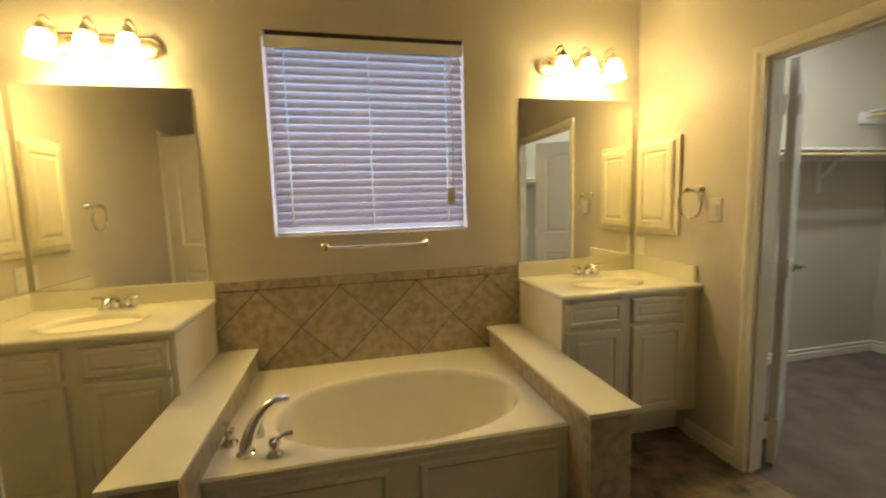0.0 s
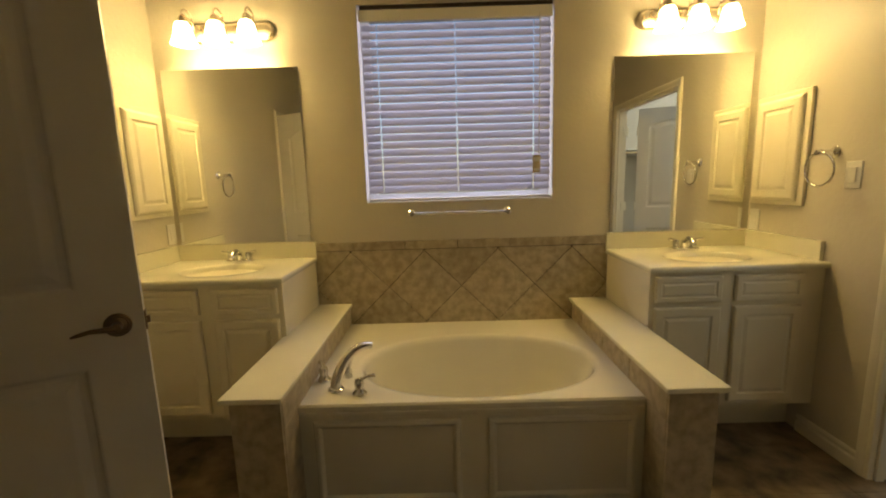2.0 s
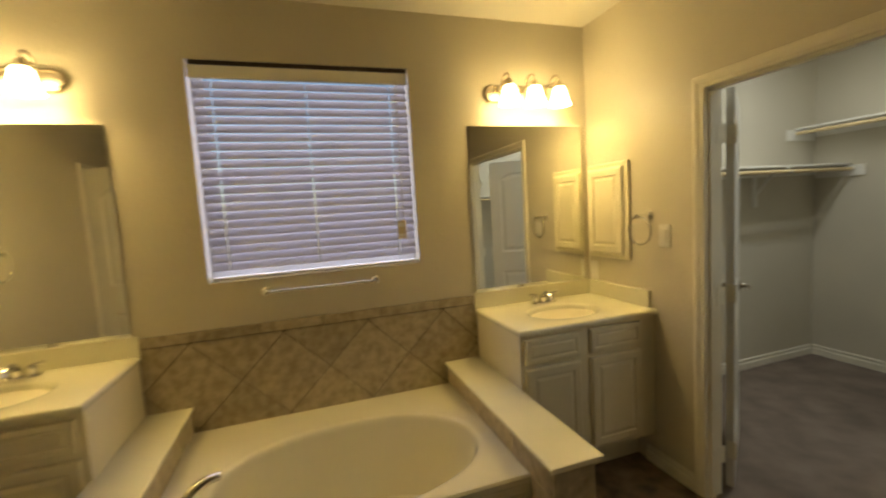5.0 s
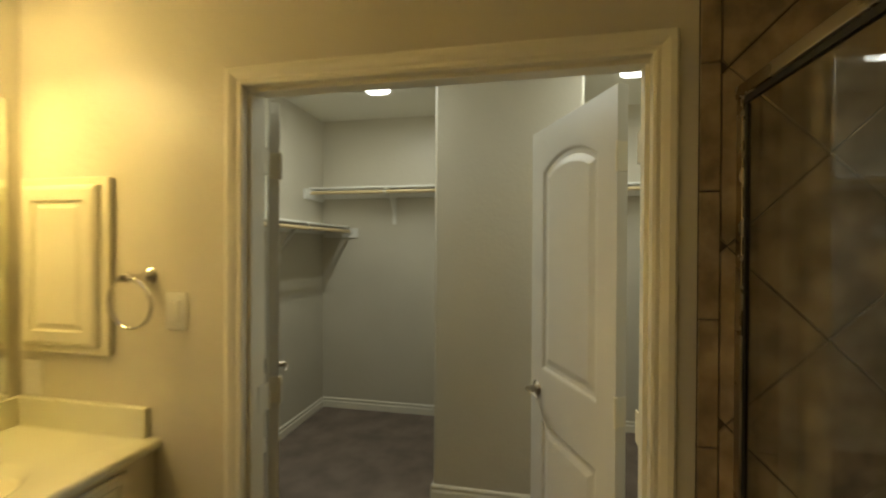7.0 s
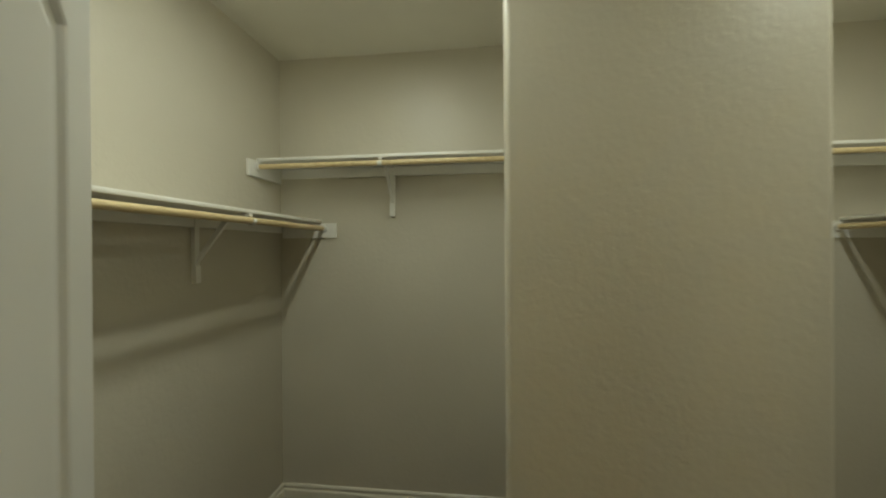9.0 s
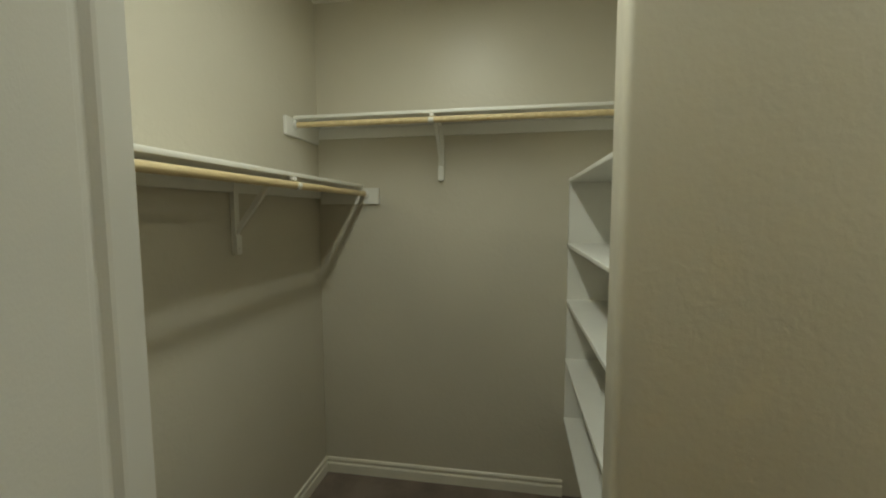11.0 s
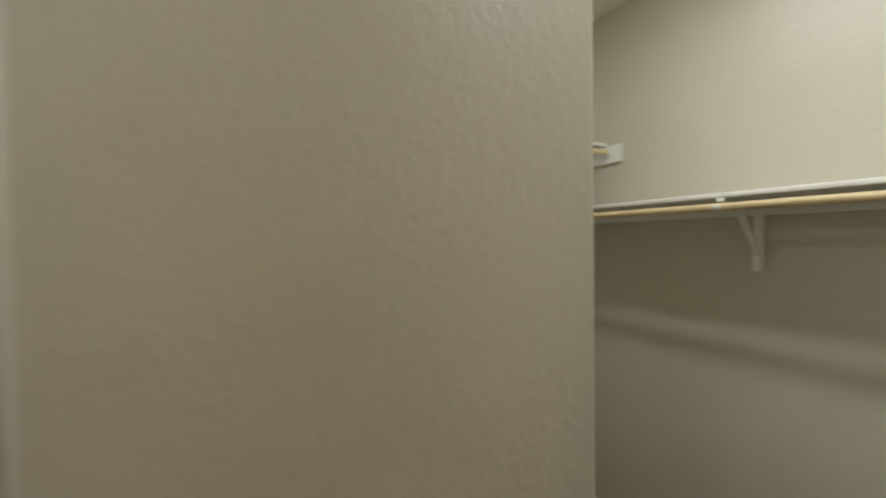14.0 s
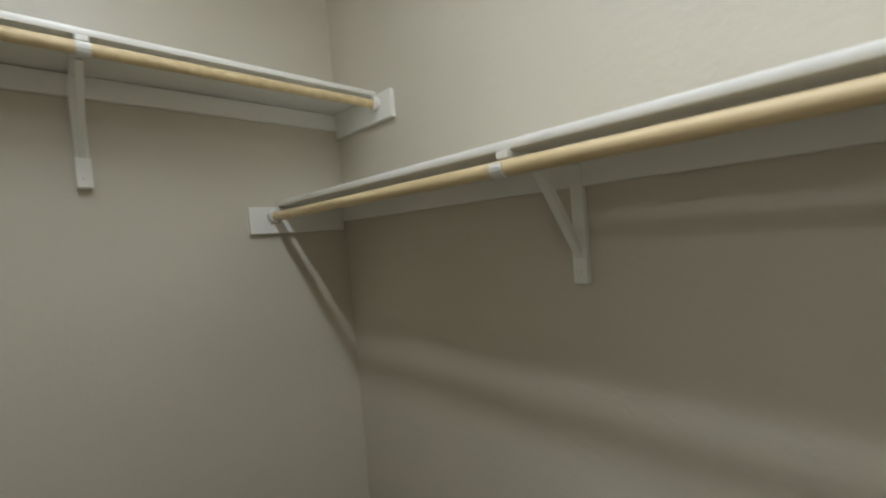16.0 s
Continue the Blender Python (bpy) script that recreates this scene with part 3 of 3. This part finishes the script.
# ---- diagonal tile splash behind the tub ----
splash = thing("tile_backsplash", (-0.04, 0, 0.49), "beige stone tile splash laid on the diagonal with a border row", "tile")
SX0, SX1 = -0.933, 0.848
part("bed", box(SX0, SX1, -0.006, -0.001, 0.45, 0.998), GROUT, splash, "dark grout")
def on_north(u, v, dd):
    return (u, -0.006 - dd, v)
for p in diamonds((-0.268, 0.7125), 0.2245, (SX0, 0.45), (SX1, 0.944), 0.0028):
    part("tile", slab(p, on_north, 0.006), TILE, splash)
x = SX0 - 0.086
while x < SX1:
    p = clip([(x, 0.948), (x + 0.316, 0.948), (x + 0.316, 0.998), (x, 0.998)], (SX0, 0), (SX1, 2))
    if p:
        part("border_tile", slab(p, on_north, 0.008), TILE, splash)
    x += 0.319


# ---- vanities ----
def front_panel(x0, x1, z0, z1, y, th=0.019):
    """A cabinet front with a routed frame and raised field."""
    rings = [[(x0 + o, y - d, z0 + o), (x1 - o, y - d, z0 + o), (x1 - o, y - d, z1 - o), (x0 + o, y - d, z1 - o)] for o, d in
             ((0, 0), (0, th - 0.007), (0.004, th - 0.002), (0.009, th), (0.042, th), (0.047, th - 0.006), (0.053, th - 0.006), (0.066, th - 0.001), (0.07, th - 0.0005))]
    return loft(rings)


def thin_panel(x0, x1, z0, z1, y, th=0.019):
    rings = [[(x0 + o, y - d, z0 + o), (x1 - o, y - d, z0 + o), (x1 - o, y - d, z1 - o), (x0 + o, y - d, z1 - o)] for o, d in
             ((0, 0), (0, th - 0.007), (0.005, th - 0.001), (0.024, th), (0.029, th - 0.005), (0.033, th - 0.005), (0.042, th - 0.001))]
    return loft(rings)


def vanity(s, wallx, inx, label):
    """A sink vanity against a side wall at wallx; inx: its free side; s: +1 right, -1 left."""
    def X(a):
        return inx + s * a
    def bx(a0, a1, *rest, **k):
        x0, x1 = sorted((X(a0), X(a1)))
        return box(x0, x1, *rest, **k)
    wd = abs(wallx - inx)
    FY = -0.55
    t = thing("vanity_cabinet", ((inx + wallx) / 2, -0.28, 0), label, "cabinet", "bath vanities")
    part("body", bx(0.0, wd - 0.001, FY + 0.018, -0.003, 0.185, 0.885), CABINET, t)
    part("toe_kick", bx(0.01, wd - 0.001, -0.415, -0.40, 0.0, 0.185), CABINET, t)
    ff = bx(0, 0.03, FY, FY + 0.018, 0.185, 0.885)
    for a0, a1, z0, z1 in ((wd - 0.10, wd - 0.001, 0.185, 0.885), (0.34, 0.415, 0.185, 0.885), (0.03, 0.34, 0.86, 0.885), (0.415, wd - 0.1, 0.86, 0.885), (0.03, 0.34, 0.705, 0.74), (0.415, wd - 0.1, 0.705, 0.74), (0.03, 0.34, 0.185, 0.225), (0.415, wd - 0.1, 0.185, 0.225)):
        ff = bx(a0, a1, FY, FY + 0.018, z0, z1, bm=ff)
    part("face_frame", ff, CABINET, t)
    for a0, a1 in ((0.024, 0.345), (0.41, 0.735)):
        x0, x1 = sorted((X(a0), X(a1)))
        part("drawer_front", thin_panel(x0, x1, 0.735, 0.862, FY - 0.001), CABINET, t)
        part("door", front_panel(x0, x1, 0.214, 0.708, FY - 0.001), CABINET, t)
    # worktop with an integral oval bowl
    top = thing("countertop", ((inx + wallx) / 2, -0.28, 0.885), "cream cultured marble counter with an oval basin", "countertop", "vanity tops")
    n, bc = 48, (X(0.405), -0.325)
    def ov(f, z):
        return [(bc[0] + 0.205 * f * math.cos(2 * math.pi * i / n), bc[1] + 0.15 * f * math.sin(2 * math.pi * i / n), z) for i in range(n)]
    def rect(z, o, yo=0.0):
        x0, x1 = sorted((X(-0.012 + o), X(wd - 0.001)))
        y0, y1, out = -0.576 + o, -0.003, []
        for i in range(n):
            a = 2 * math.pi * i / n
            c, q = math.cos(a), math.sin(a)
            k = min(((x1 - bc[0]) if c > 0 else (bc[0] - x0)) / max(abs(c), 1e-6), ((y1 - bc[1]) if q > 0 else (bc[1] - y0)) / max(abs(q), 1e-6))
            out.append((bc[0] + c * k, bc[1] + q * k, z))
        for tx, ty in ((x0, y0), (x1, y0), (x0, y1), (x1, y1)):
            j = min(range(n), key=lambda i: (out[i][0] - tx) ** 2 + (out[i][1] - ty) ** 2)
            out[j] = (tx, ty, z)
        return out
    TZV = 0.915
    rings = [rect(0.885, 0.012), rect(0.887, 0.002), rect(0.9, 0.0), rect(TZV - 0.007, 0.002), rect(TZV - 0.002, 0.007), rect(TZV, 0.016), ov(1.12, TZV), ov(1.05, TZV - 0.003), ov(0.99, TZV - 0.014), ov(0.9, TZV - 0.07), ov(0.7, TZV - 0.128), ov(0.25, TZV - 0.148)]
    part("deck", loft(rings, None, False, True), MARBLE, top, "", True)
    part("backsplash", bx(-0.012, wd - 0.001, -0.022, -0.002, TZV - 0.002, 1.012, 0.003), MARBLE, top)
    part("side_splash", bx(wd - 0.022, wd - 0.001, -0.53, -0.0225, TZV - 0.002, 1.012, 0.003), MARBLE, top)
    part("drain", turned([(0.022, 0), (0.022, 0.003), (0.0, 0.004)], (bc[0], bc[1], TZV - 0.147), 14, None, None, False, False), CHROME, top, "", True)
    # centre-set faucet
    f = thing("sink_faucet", (bc[0], -0.115, TZV), "chrome centre-set sink faucet with two lever handles", "faucet", "sink faucets")
    fx, fy = bc[0], -0.115
    part("base", box(fx - 0.078, fx + 0.078, fy - 0.026, fy + 0.024, TZV, TZV + 0.016, 0.007), CHROME, f, "", True)
    part("spout", pipe([(fx, fy, TZV + 0.01), (fx, fy - 0.005, TZV + 0.05), (fx, fy - 0.04, TZV + 0.068), (fx, fy - 0.085, TZV + 0.058), (fx, fy - 0.105, TZV + 0.036)], [0.021, 0.019, 0.017, 0.014, 0.012], 12), CHROME, f, "", True)
    for q in (-1, 1):
        hb = part("handle", turned([(0.02, 0.012), (0.017, 0.03), (0.02, 0.045), (0.016, 0.058), (0.0, 0.062)], (fx + q * 0.052, fy, TZV), 14, None, None, True, False), CHROME, f, "", True)
        part("lever", pipe([(fx + q * 0.052, fy, TZV + 0.055), (fx + q * 0.075, fy - 0.008, TZV + 0.064), (fx + q * 0.1, fy - 0.014, TZV + 0.066)], [0.008, 0.006, 0.007], 8), CHROME, hb, "", True)


vanity(1, XR, 0.846, "cream painted sink vanity with raised-panel doors")
vanity(-1, XL, -0.936, "cream painted sink vanity with raised-panel doors")


def mirror(x0, x1, z0, z1):
    t = thing("wall_mirror", ((x0 + x1) / 2, -0.003, z0), "large frameless wall mirror above a vanity", "mirror", "vanity mirrors")
    part("glass", box(x0, x1, -0.008, -0.002, z0, z1, 0.0015, seg=1), MIRROR, t)


mirror(0.853, 1.648, 1.0135, 2.02)
mirror(-1.742, -0.953, 1.0135, 2.02)


# ---- vanity lights ----
def vanity_light(x0, x1, xs):
    zc, hh = 2.208, 0.052
    t = thing("vanity_light", ((x0 + x1) / 2, -0.01, zc), "three-lamp nickel vanity light with lit frosted bell shades", "wall light", "vanity lights")
    rings = []
    for o, d in ((0, 0.001), (0, 0.016), (0.006, 0.024), (0.014, 0.026), (0.017, 0.022)):
        ring = [(x, -d, z) for x, _, z in arc((x1 - hh, 0, zc), hh - o, -90, 90, 10)] + [(x, -d, z) for x, _, z in arc((x0 + hh, 0, zc), hh - o, 90, 270, 10)]
        rings.append(ring)
    part("backplate", loft(rings), NICKEL, t, "brushed nickel backplate", True)
    for x in xs:
        pts = [(x, -0.02, zc + 0.01), (x, -0.035, zc + 0.055)] + [(x, -0.0825 - 0.0475 * math.cos(radians(a)), zc + 0.062 + 0.036 * math.sin(radians(a))) for a in range(0, 181, 20)]
        arm = part("arm", pipe([(p[0], p[1], p[2]) for p in pts] + [(x, -0.13, zc + 0.04)], 0.006, 10), NICKEL, t, "", True)
        part("socket", turned([(0.012, 0.052), (0.016, 0.045), (0.017, 0.03), (0.028, 0.02), (0.030, 0.012), (0.0, 0.010)], (x, -0.13, zc), 18, None, None, True, False), NICKEL, arm, "", True)
        part("shade", turned([(0.028, 0.018), (0.038, 0.004), (0.044, -0.02), (0.050, -0.05), (0.060, -0.078), (0.067, -0.092), (0.0655, -0.0925), (0.057, -0.076), (0.047, -0.05), (0.041, -0.02), (0.034, 0.002), (0.02, 0.012)], (x, -0.13, zc), 26, None, None, False, True), SHADE, t, "lit frosted glass bell shade", True)
        lamp = new("bulb_light", bpy.data.lights.new("bulb_light", "POINT"))
        lamp.data.energy, lamp.data.color, lamp.data.shadow_soft_size = BULB_WATTS, BULB_COLOUR, 0.028
        lamp.location = (x, -0.13, zc - 0.05)


vanity_light(0.966, 1.528, (1.081, 1.247, 1.414))
vanity_light(-1.615, -1.063, (-1.511, -1.338, -1.167))


# ---- cabinets, rings and plates on the side walls ----
def medicine_cabinet(wx, s, y0, y1, z0, z1):
    t = thing("medicine_cabinet", (wx, (y0 + y1) / 2, z0), "cream recessed medicine cabinet with a raised-panel door", "cabinet", "medicine cabinets")
    part("frame", box(*sorted((wx + s * 0.0005, wx + s * 0.018)), y0, y1, z0, z1, 0.003), CABINET, t)
    a, b, c, d = y0 + 0.032, y1 - 0.025, z0 + 0.026, z1 - 0.026
    rings = [[(wx + s * (0.0185 + k), a + o, c + o), (wx + s * (0.0185 + k), b - o, c + o), (wx + s * (0.0185 + k), b - o, d - o), (wx + s * (0.0185 + k), a + o, d - o)] for o, k in
             ((0, 0), (0, 0.006), (0.006, 0.014), (0.016, 0.019), (0.05, 0.021), (0.055, 0.013), (0.062, 0.013), (0.075, 0.019), (0.08, 0.0195))]
    part("door", loft(rings), CABINET, t)


medicine_cabinet(XR, -1, -0.39, -0.03, 1.17, 1.753)
medicine_cabinet(XL, 1, -0.372, -0.02, 1.19, 1.79)


def towel_ring(wx, s, y, z):
    t = thing("towel_ring", (wx, y, z), "chrome towel ring on the wall", "towel ring", "towel rings")
    part("post", turned([(0.0, 0), (0.027, 0), (0.028, 0.005), (0.02, 0.012), (0.013, 0.02), (0.0105, 0.05), (0.011, 0.066), (0.0155, 0.073), (0.0155, 0.088), (0.011, 0.094), (0.0, 0.096)], (wx, y, z), 18, None, pose(0, 0, 0, 0, 90 * s), False, False), CHROME, t, "", True)
    part("ring", pipe([(wx + s * (0.078 - 0.012 * math.sin(radians(a / 2))), y + 0.078 * math.sin(radians(a)), z - 0.078 + 0.078 * math.cos(radians(a))) for a in range(0, 361, 12)], 0.0055, 10), CHROME, t, "", True)


towel_ring(XR, -1, -0.53, 1.43)
towel_ring(XL, 1, -0.57, 1.44)


def wall_plate(name, wx, s, y, z, label, category, rocker):
    t = thing(name, (wx, y, z), label, category)
    part("plate", box(*sorted((wx + s * 0.0005, wx + s * 0.007)), y - 0.038, y + 0.038, z - 0.06, z + 0.06, 0.003), PLASTIC, t)
    if rocker:
        part("rocker", box(*sorted((wx + s * 0.007, wx + s * 0.012)), y - 0.017, y + 0.017, z - 0.034, z + 0.034, 0.002), PLASTIC, t)
    else:
        for q in (-0.02, 0.02):
            part("socket", box(*sorted((wx + s * 0.007, wx + s * 0.009)), y - 0.016, y + 0.016, z + q - 0.014, z + q + 0.014, 0.002), PLASTIC, t)


wall_plate("light_switch", XR, -1, -0.632, 1.324, "white rocker light switch plate", "light switch", True)
wall_plate("outlet", XR, -1, -0.06, 1.076, "white duplex outlet above the vanity splash", "outlet", False)
wall_plate("outlet", XL, 1, -0.045, 1.082, "white duplex outlet above the vanity splash", "outlet", False)

# ---- shower ----
GY, GX, GZ = -2.218, 0.78, 1.885
st = thing("shower_tile_wall", (XR, -2.8, 0), "brown stone shower wall tile laid on the diagonal with a border column", "tile")
part("bed", box(XR - 0.006, XR - 0.001, YS, -2.128, 0, HB - 0.002), GROUT, st, "dark grout")
def on_east(u, v, dd):
    return (XR - 0.006 - dd, u, v)
for i in range(-1, 9):
    z0 = 1.983 - 0.3125 * (7 - i) + 0.3125
    p = clip([(-2.172, z0), (-2.129, z0), (-2.129, z0 + 0.309), (-2.172, z0 + 0.309)], (-9, 0.002), (9, HB - 0.004))
    if p:
        part("border_tile", slab(p, on_east, 0.008), SHOWER_TILE, st)
for p in diamonds((-2.19, 1.319), 0.2165, (YS, 0.002), (-2.176, HB - 0.004), 0.0028):
    part("tile", slab(p, on_east, 0.006), SHOWER_TILE, st)
ss = thing("shower_tile_wall", (1.2, YS, 0), "brown stone shower wall tile laid on the diagonal", "tile")
part("bed", box(GX, XR - 0.006, YS + 0.001, YS + 0.006, 0, HB - 0.002), GROUT, ss, "dark grout")
for p in diamonds((1.2, 1.319), 0.2165, (GX, 0.002), (XR - 0.014, HB - 0.004), 0.0028):
    part("tile", slab(p, lambda u, v, dd: (u, YS + 0.006 + dd, v), 0.006), SHOWER_TILE, ss)
curb = thing("shower_curb", (1.2, GY, 0), "brown tiled shower curb", "curb", kind="structure")
part("curb", box(GX - 0.06, XR - 0.016, GY - 0.05, GY + 0.05, 0, 0.11, 0.005), SHOWER_TILE, curb)
part("curb", box(GX - 0.06, GX + 0.05, YS + 0.014, GY - 0.05, 0, 0.11, 0.005), SHOWER_TILE, curb)
se = thing("shower_enclosure", (1.2, GY, 0.11), "clear glass shower enclosure in a slim metal frame", "shower")
part("wall_channel", box(XR - 0.042, XR - 0.0145, GY - 0.012, GY + 0.012, 0.11, GZ, 0.002), NICKEL, se, "brushed metal channel")
part("seal", box(XR - 0.050, XR - 0.042, GY - 0.007, GY + 0.007, 0.13, GZ - 0.02), DARK, se, "dark rubber seal")
part("top_rail", box(GX - 0.015, XR - 0.0145, GY - 0.016, GY + 0.016, GZ, GZ + 0.03, 0.003), NICKEL, se, "metal top rail")
part("seal", box(GX, XR - 0.042, GY - 0.008, GY + 0.008, GZ - 0.014, GZ), DARK, se, "dark rubber seal")
part("bottom_rail", box(GX - 0.015, XR - 0.042, GY - 0.014, GY + 0.014, 0.11, 0.135, 0.003), NICKEL, se)
part("corner_post", box(GX - 0.015, GX + 0.015, GY - 0.015, GY + 0.015, 0.135, GZ, 0.003), NICKEL, se)
part("pane", box(GX + 0.015, XR - 0.05, GY - 0.003, GY + 0.003, 0.135, GZ - 0.014), GLASS, se, "clear glass").visible_shadow = False
part("pane", box(GX - 0.003, GX + 0.003, YS + 0.02, GY - 0.015, 0.135, GZ - 0.014), GLASS, se, "clear glass").visible_shadow = False
part("side_rail", box(GX - 0.014, GX + 0.014, YS + 0.014, GY - 0.015, GZ - 0.014, GZ + 0.03, 0.003), NICKEL, se)
part("side_rail", box(GX - 0.014, GX + 0.014, YS + 0.014, GY - 0.015, 0.11, 0.135, 0.003), NICKEL, se)


# ---- closet shelves ----
def shelf_run(label, a, b, out, z, brackets, plates, drop=0.292):
    """A shelf with a hanging rod along a wall, from a to b; out: the side of the closet. z: underside of the board."""
    A, B, O = Vector((*a, 0)), Vector((*b, 0)), Vector((*out, 0))
    D = (B - A).normalized()
    L = (B - A).length
    m = Matrix((( D.x, O.x, 0, A.x), (D.y, O.y, 0, A.y), (0, 0, 1, z), (0, 0, 0, 1)))
    t = thing("closet_shelf", (A.x + D.x * L / 2, A.y + D.y * L / 2, z), label, "shelf", "closet shelves")
    def put(name, bm, material, parent=t, lab="", smooth=False):
        bmesh.ops.transform(bm, matrix=m, verts=bm.verts)
        return part(name, bm, material, parent, lab, smooth)
    put("board", box(0.001, L - 0.001, 0.001, 0.268, 0.0, 0.018, 0.005), WHITE, t, "white painted shelf board", True)
    put("cleat", box(0.001, L - 0.001, 0.001, 0.018, -0.058, -0.001, 0.002), WHITE)
    RY, RZ = 0.281, -0.033
    rb = pipe([(0.02 + (L - 0.04) * i / 8, RY, RZ) for i in range(9)], 0.0142, 16)
    bmesh.ops.transform(rb, matrix=m, verts=rb.verts)
    part("rod", rb, ROD, t, "natural pine hanging rod", True)
    for q in plates:
        x0, x1 = (0.001, 0.018) if q == 0 else (L - 0.018, L - 0.001)
        pl = put("end_plate", box(x0, x1, 0.0185, 0.362, -0.09, -0.0005, 0.002), WHITE)
        xc = 0.018 if q == 0 else L - 0.018
        put("rod_cup", turned([(0.025, 0), (0.025, 0.005), (0.02, 0.014), (0.016, 0.014)], (xc, RY, RZ), 18, None, pose(0, 0, 0, 0, 90 if q == 0 else -90), True, True), PLASTIC, pl, "", True)
    for u in brackets:
        leg = box(u - 0.0145, u + 0.0145, 0.0005, 0.0205, -drop, -0.0585, 0.002)
        leg = box(u - 0.0145, u + 0.0145, 0.0182, 0.0215, -0.06, -0.0012, bm=leg)
        leg = box(u - 0.0165, u + 0.0165, 0.0195, 0.0265, -drop + 0.001, -drop + 0.078, 0.003, bm=leg)
        leg = turned([(0.005, 0), (0.004, 0.0025), (0.0, 0.003)], (u, 0.0265, -drop + 0.026), 10, leg, pose(0, 0, 0, -90), True, False)
        bk = put("bracket", leg, WHITE, t, "white metal bracket")
        put("arm", box(u - 0.011, u + 0.011, 0.0216, 0.272, -0.012, -0.001), WHITE, bk)
        put("brace", loft([[(u + q, y, zz) for q, y, zz in ((-0.008, 0.016, -0.226), (0.008, 0.016, -0.226), (0.008, 0.016, -0.2), (-0.008, 0.016, -0.2))], [(u + q, y, zz) for q, y, zz in ((-0.008, 0.182, -0.022), (0.008, 0.182, -0.022), (0.008, 0.162, -0.011), (-0.008, 0.162, -0.011))]]), WHITE, bk)
        band = []
        for g in range(-200, 31, 23):
            c, q = math.cos(radians(g)), math.sin(radians(g))
            band.append([(u + e, RY + k * c, RZ + k * q) for e, k in ((-0.0125, 0.0146), (0.0125, 0.0146), (0.0125, 0.018), (-0.0125, 0.018))])
        put("rod_hook", loft(band), PLASTIC, bk, "white plastic rod hook")
        put("hook_tab", box(u - 0.012, u + 0.012, RY - 0.034, RY - 0.004, RZ + 0.018, RZ + 0.031, 0.002), PLASTIC, bk)
    return t


SL = "white closet shelf with a pine hanging rod"
shelf_run(SL, (CX0, CY1), (CX1, CY1), (0, -1), 1.698, [0.58, 3.489 - CX0], [1], 0.305)
shelf_run("white high closet shelf with a pine hanging rod", (CX1, CY1), (CX1, -1.56), (-1, 0), 2.031, [CY1 + 0.532], [0], 0.3)
shelf_run(SL, (CX0, CY0), (CX1, CY0), (0, 1), 1.671, [2.716 - CX0, 3.272 - CX0], [1], 0.271)
shelf_run("white high closet shelf with a pine hanging rod", (CX1, CY0), (CX1, -1.66), (-1, 0), 2.014, [-2.434 - CY0], [0], 0.291)

# shelf stack in the niche behind the stub wall
ns = thing("shelf_stack", (3.7, -1.38, 0.46), "white built-in shelf stack behind the stub wall", "shelves")
part("end_panel", box(CX1 - 0.016, CX1 - 0.001, -1.559, -1.203, 0.44, 1.74, 0.002), WHITE, ns)
part("end_panel", box(PX + 0.1205, PX + 0.136, -1.559, -1.203, 0.44, 1.74, 0.002), WHITE, ns)
part("back_panel", box(PX + 0.136, CX1 - 0.016, -1.5595, -1.552, 0.44, 1.74), WHITE, ns)
for z in (1.722, 1.39, 1.095, 0.775, 0.45):
    part("shelf", box(PX + 0.137, CX1 - 0.017, -1.55, -1.197, z - 0.009, z + 0.009, 0.004), WHITE, ns)
    part("cleat", box(CX1 - 0.034, CX1 - 0.0165, -1.55, -1.215, z - 0.045, z - 0.010, 0.002), WHITE, ns)


# ---- closet ceiling lights ----
def strip_light(yc):
    t = thing("ceiling_light", (2.93, yc, HC), "lit fluorescent wraparound ceiling light", "ceiling light", "closet ceiling lights")
    part("pan", box(2.318, 3.552, yc - 0.095, yc + 0.095, HC - 0.012, HC - 0.0005, 0.003), PLASTIC, t)
    prof = [(-0.088, 0), (-0.088, -0.012), (-0.078, -0.028), (-0.05, -0.036), (0.05, -0.036), (0.078, -0.028), (0.088, -0.012), (0.088, 0)]
    tube = new("tube_light", bpy.data.lights.new("tube_light", "AREA"))
    tube.data.shape, tube.data.size, tube.data.size_y, tube.data.energy, tube.data.color = "RECTANGLE", 1.16, 0.08, TUBE_WATTS, TUBE_COLOUR
    tube.matrix_basis = pose(2.935, yc, HC - 0.0505)
    part("diffuser", loft([[(x, yc + u, HC - 0.012 + v) for u, v in prof] for x in (2.33, 3.54)]), TUBE, t, "lit white diffuser")


strip_light(-0.63)
strip_light(-2.415)

# ---- floor tiles, last ----
F = 0.33
x = XL + 0.04
while x < XR + 0.05:
    y = YS + 0.1
    while y < -0.02:
        p = clip([(x + 0.0015, y + 0.0015), (x + F - 0.0015, y + 0.0015), (x + F - 0.0015, y + F - 0.0015), (x + 0.0015, y + F - 0.0015)], (XL, YS), (XR + 0.058, -0.01))
        if p and not (y > -1.0 and -0.9 < x < 0.5):
            part("tile", slab(p, lambda u, v, dd: (u, v, -0.002 + dd), 0.002, 0.0012), FLOOR_TILE, floor)
        y += F
    x += F
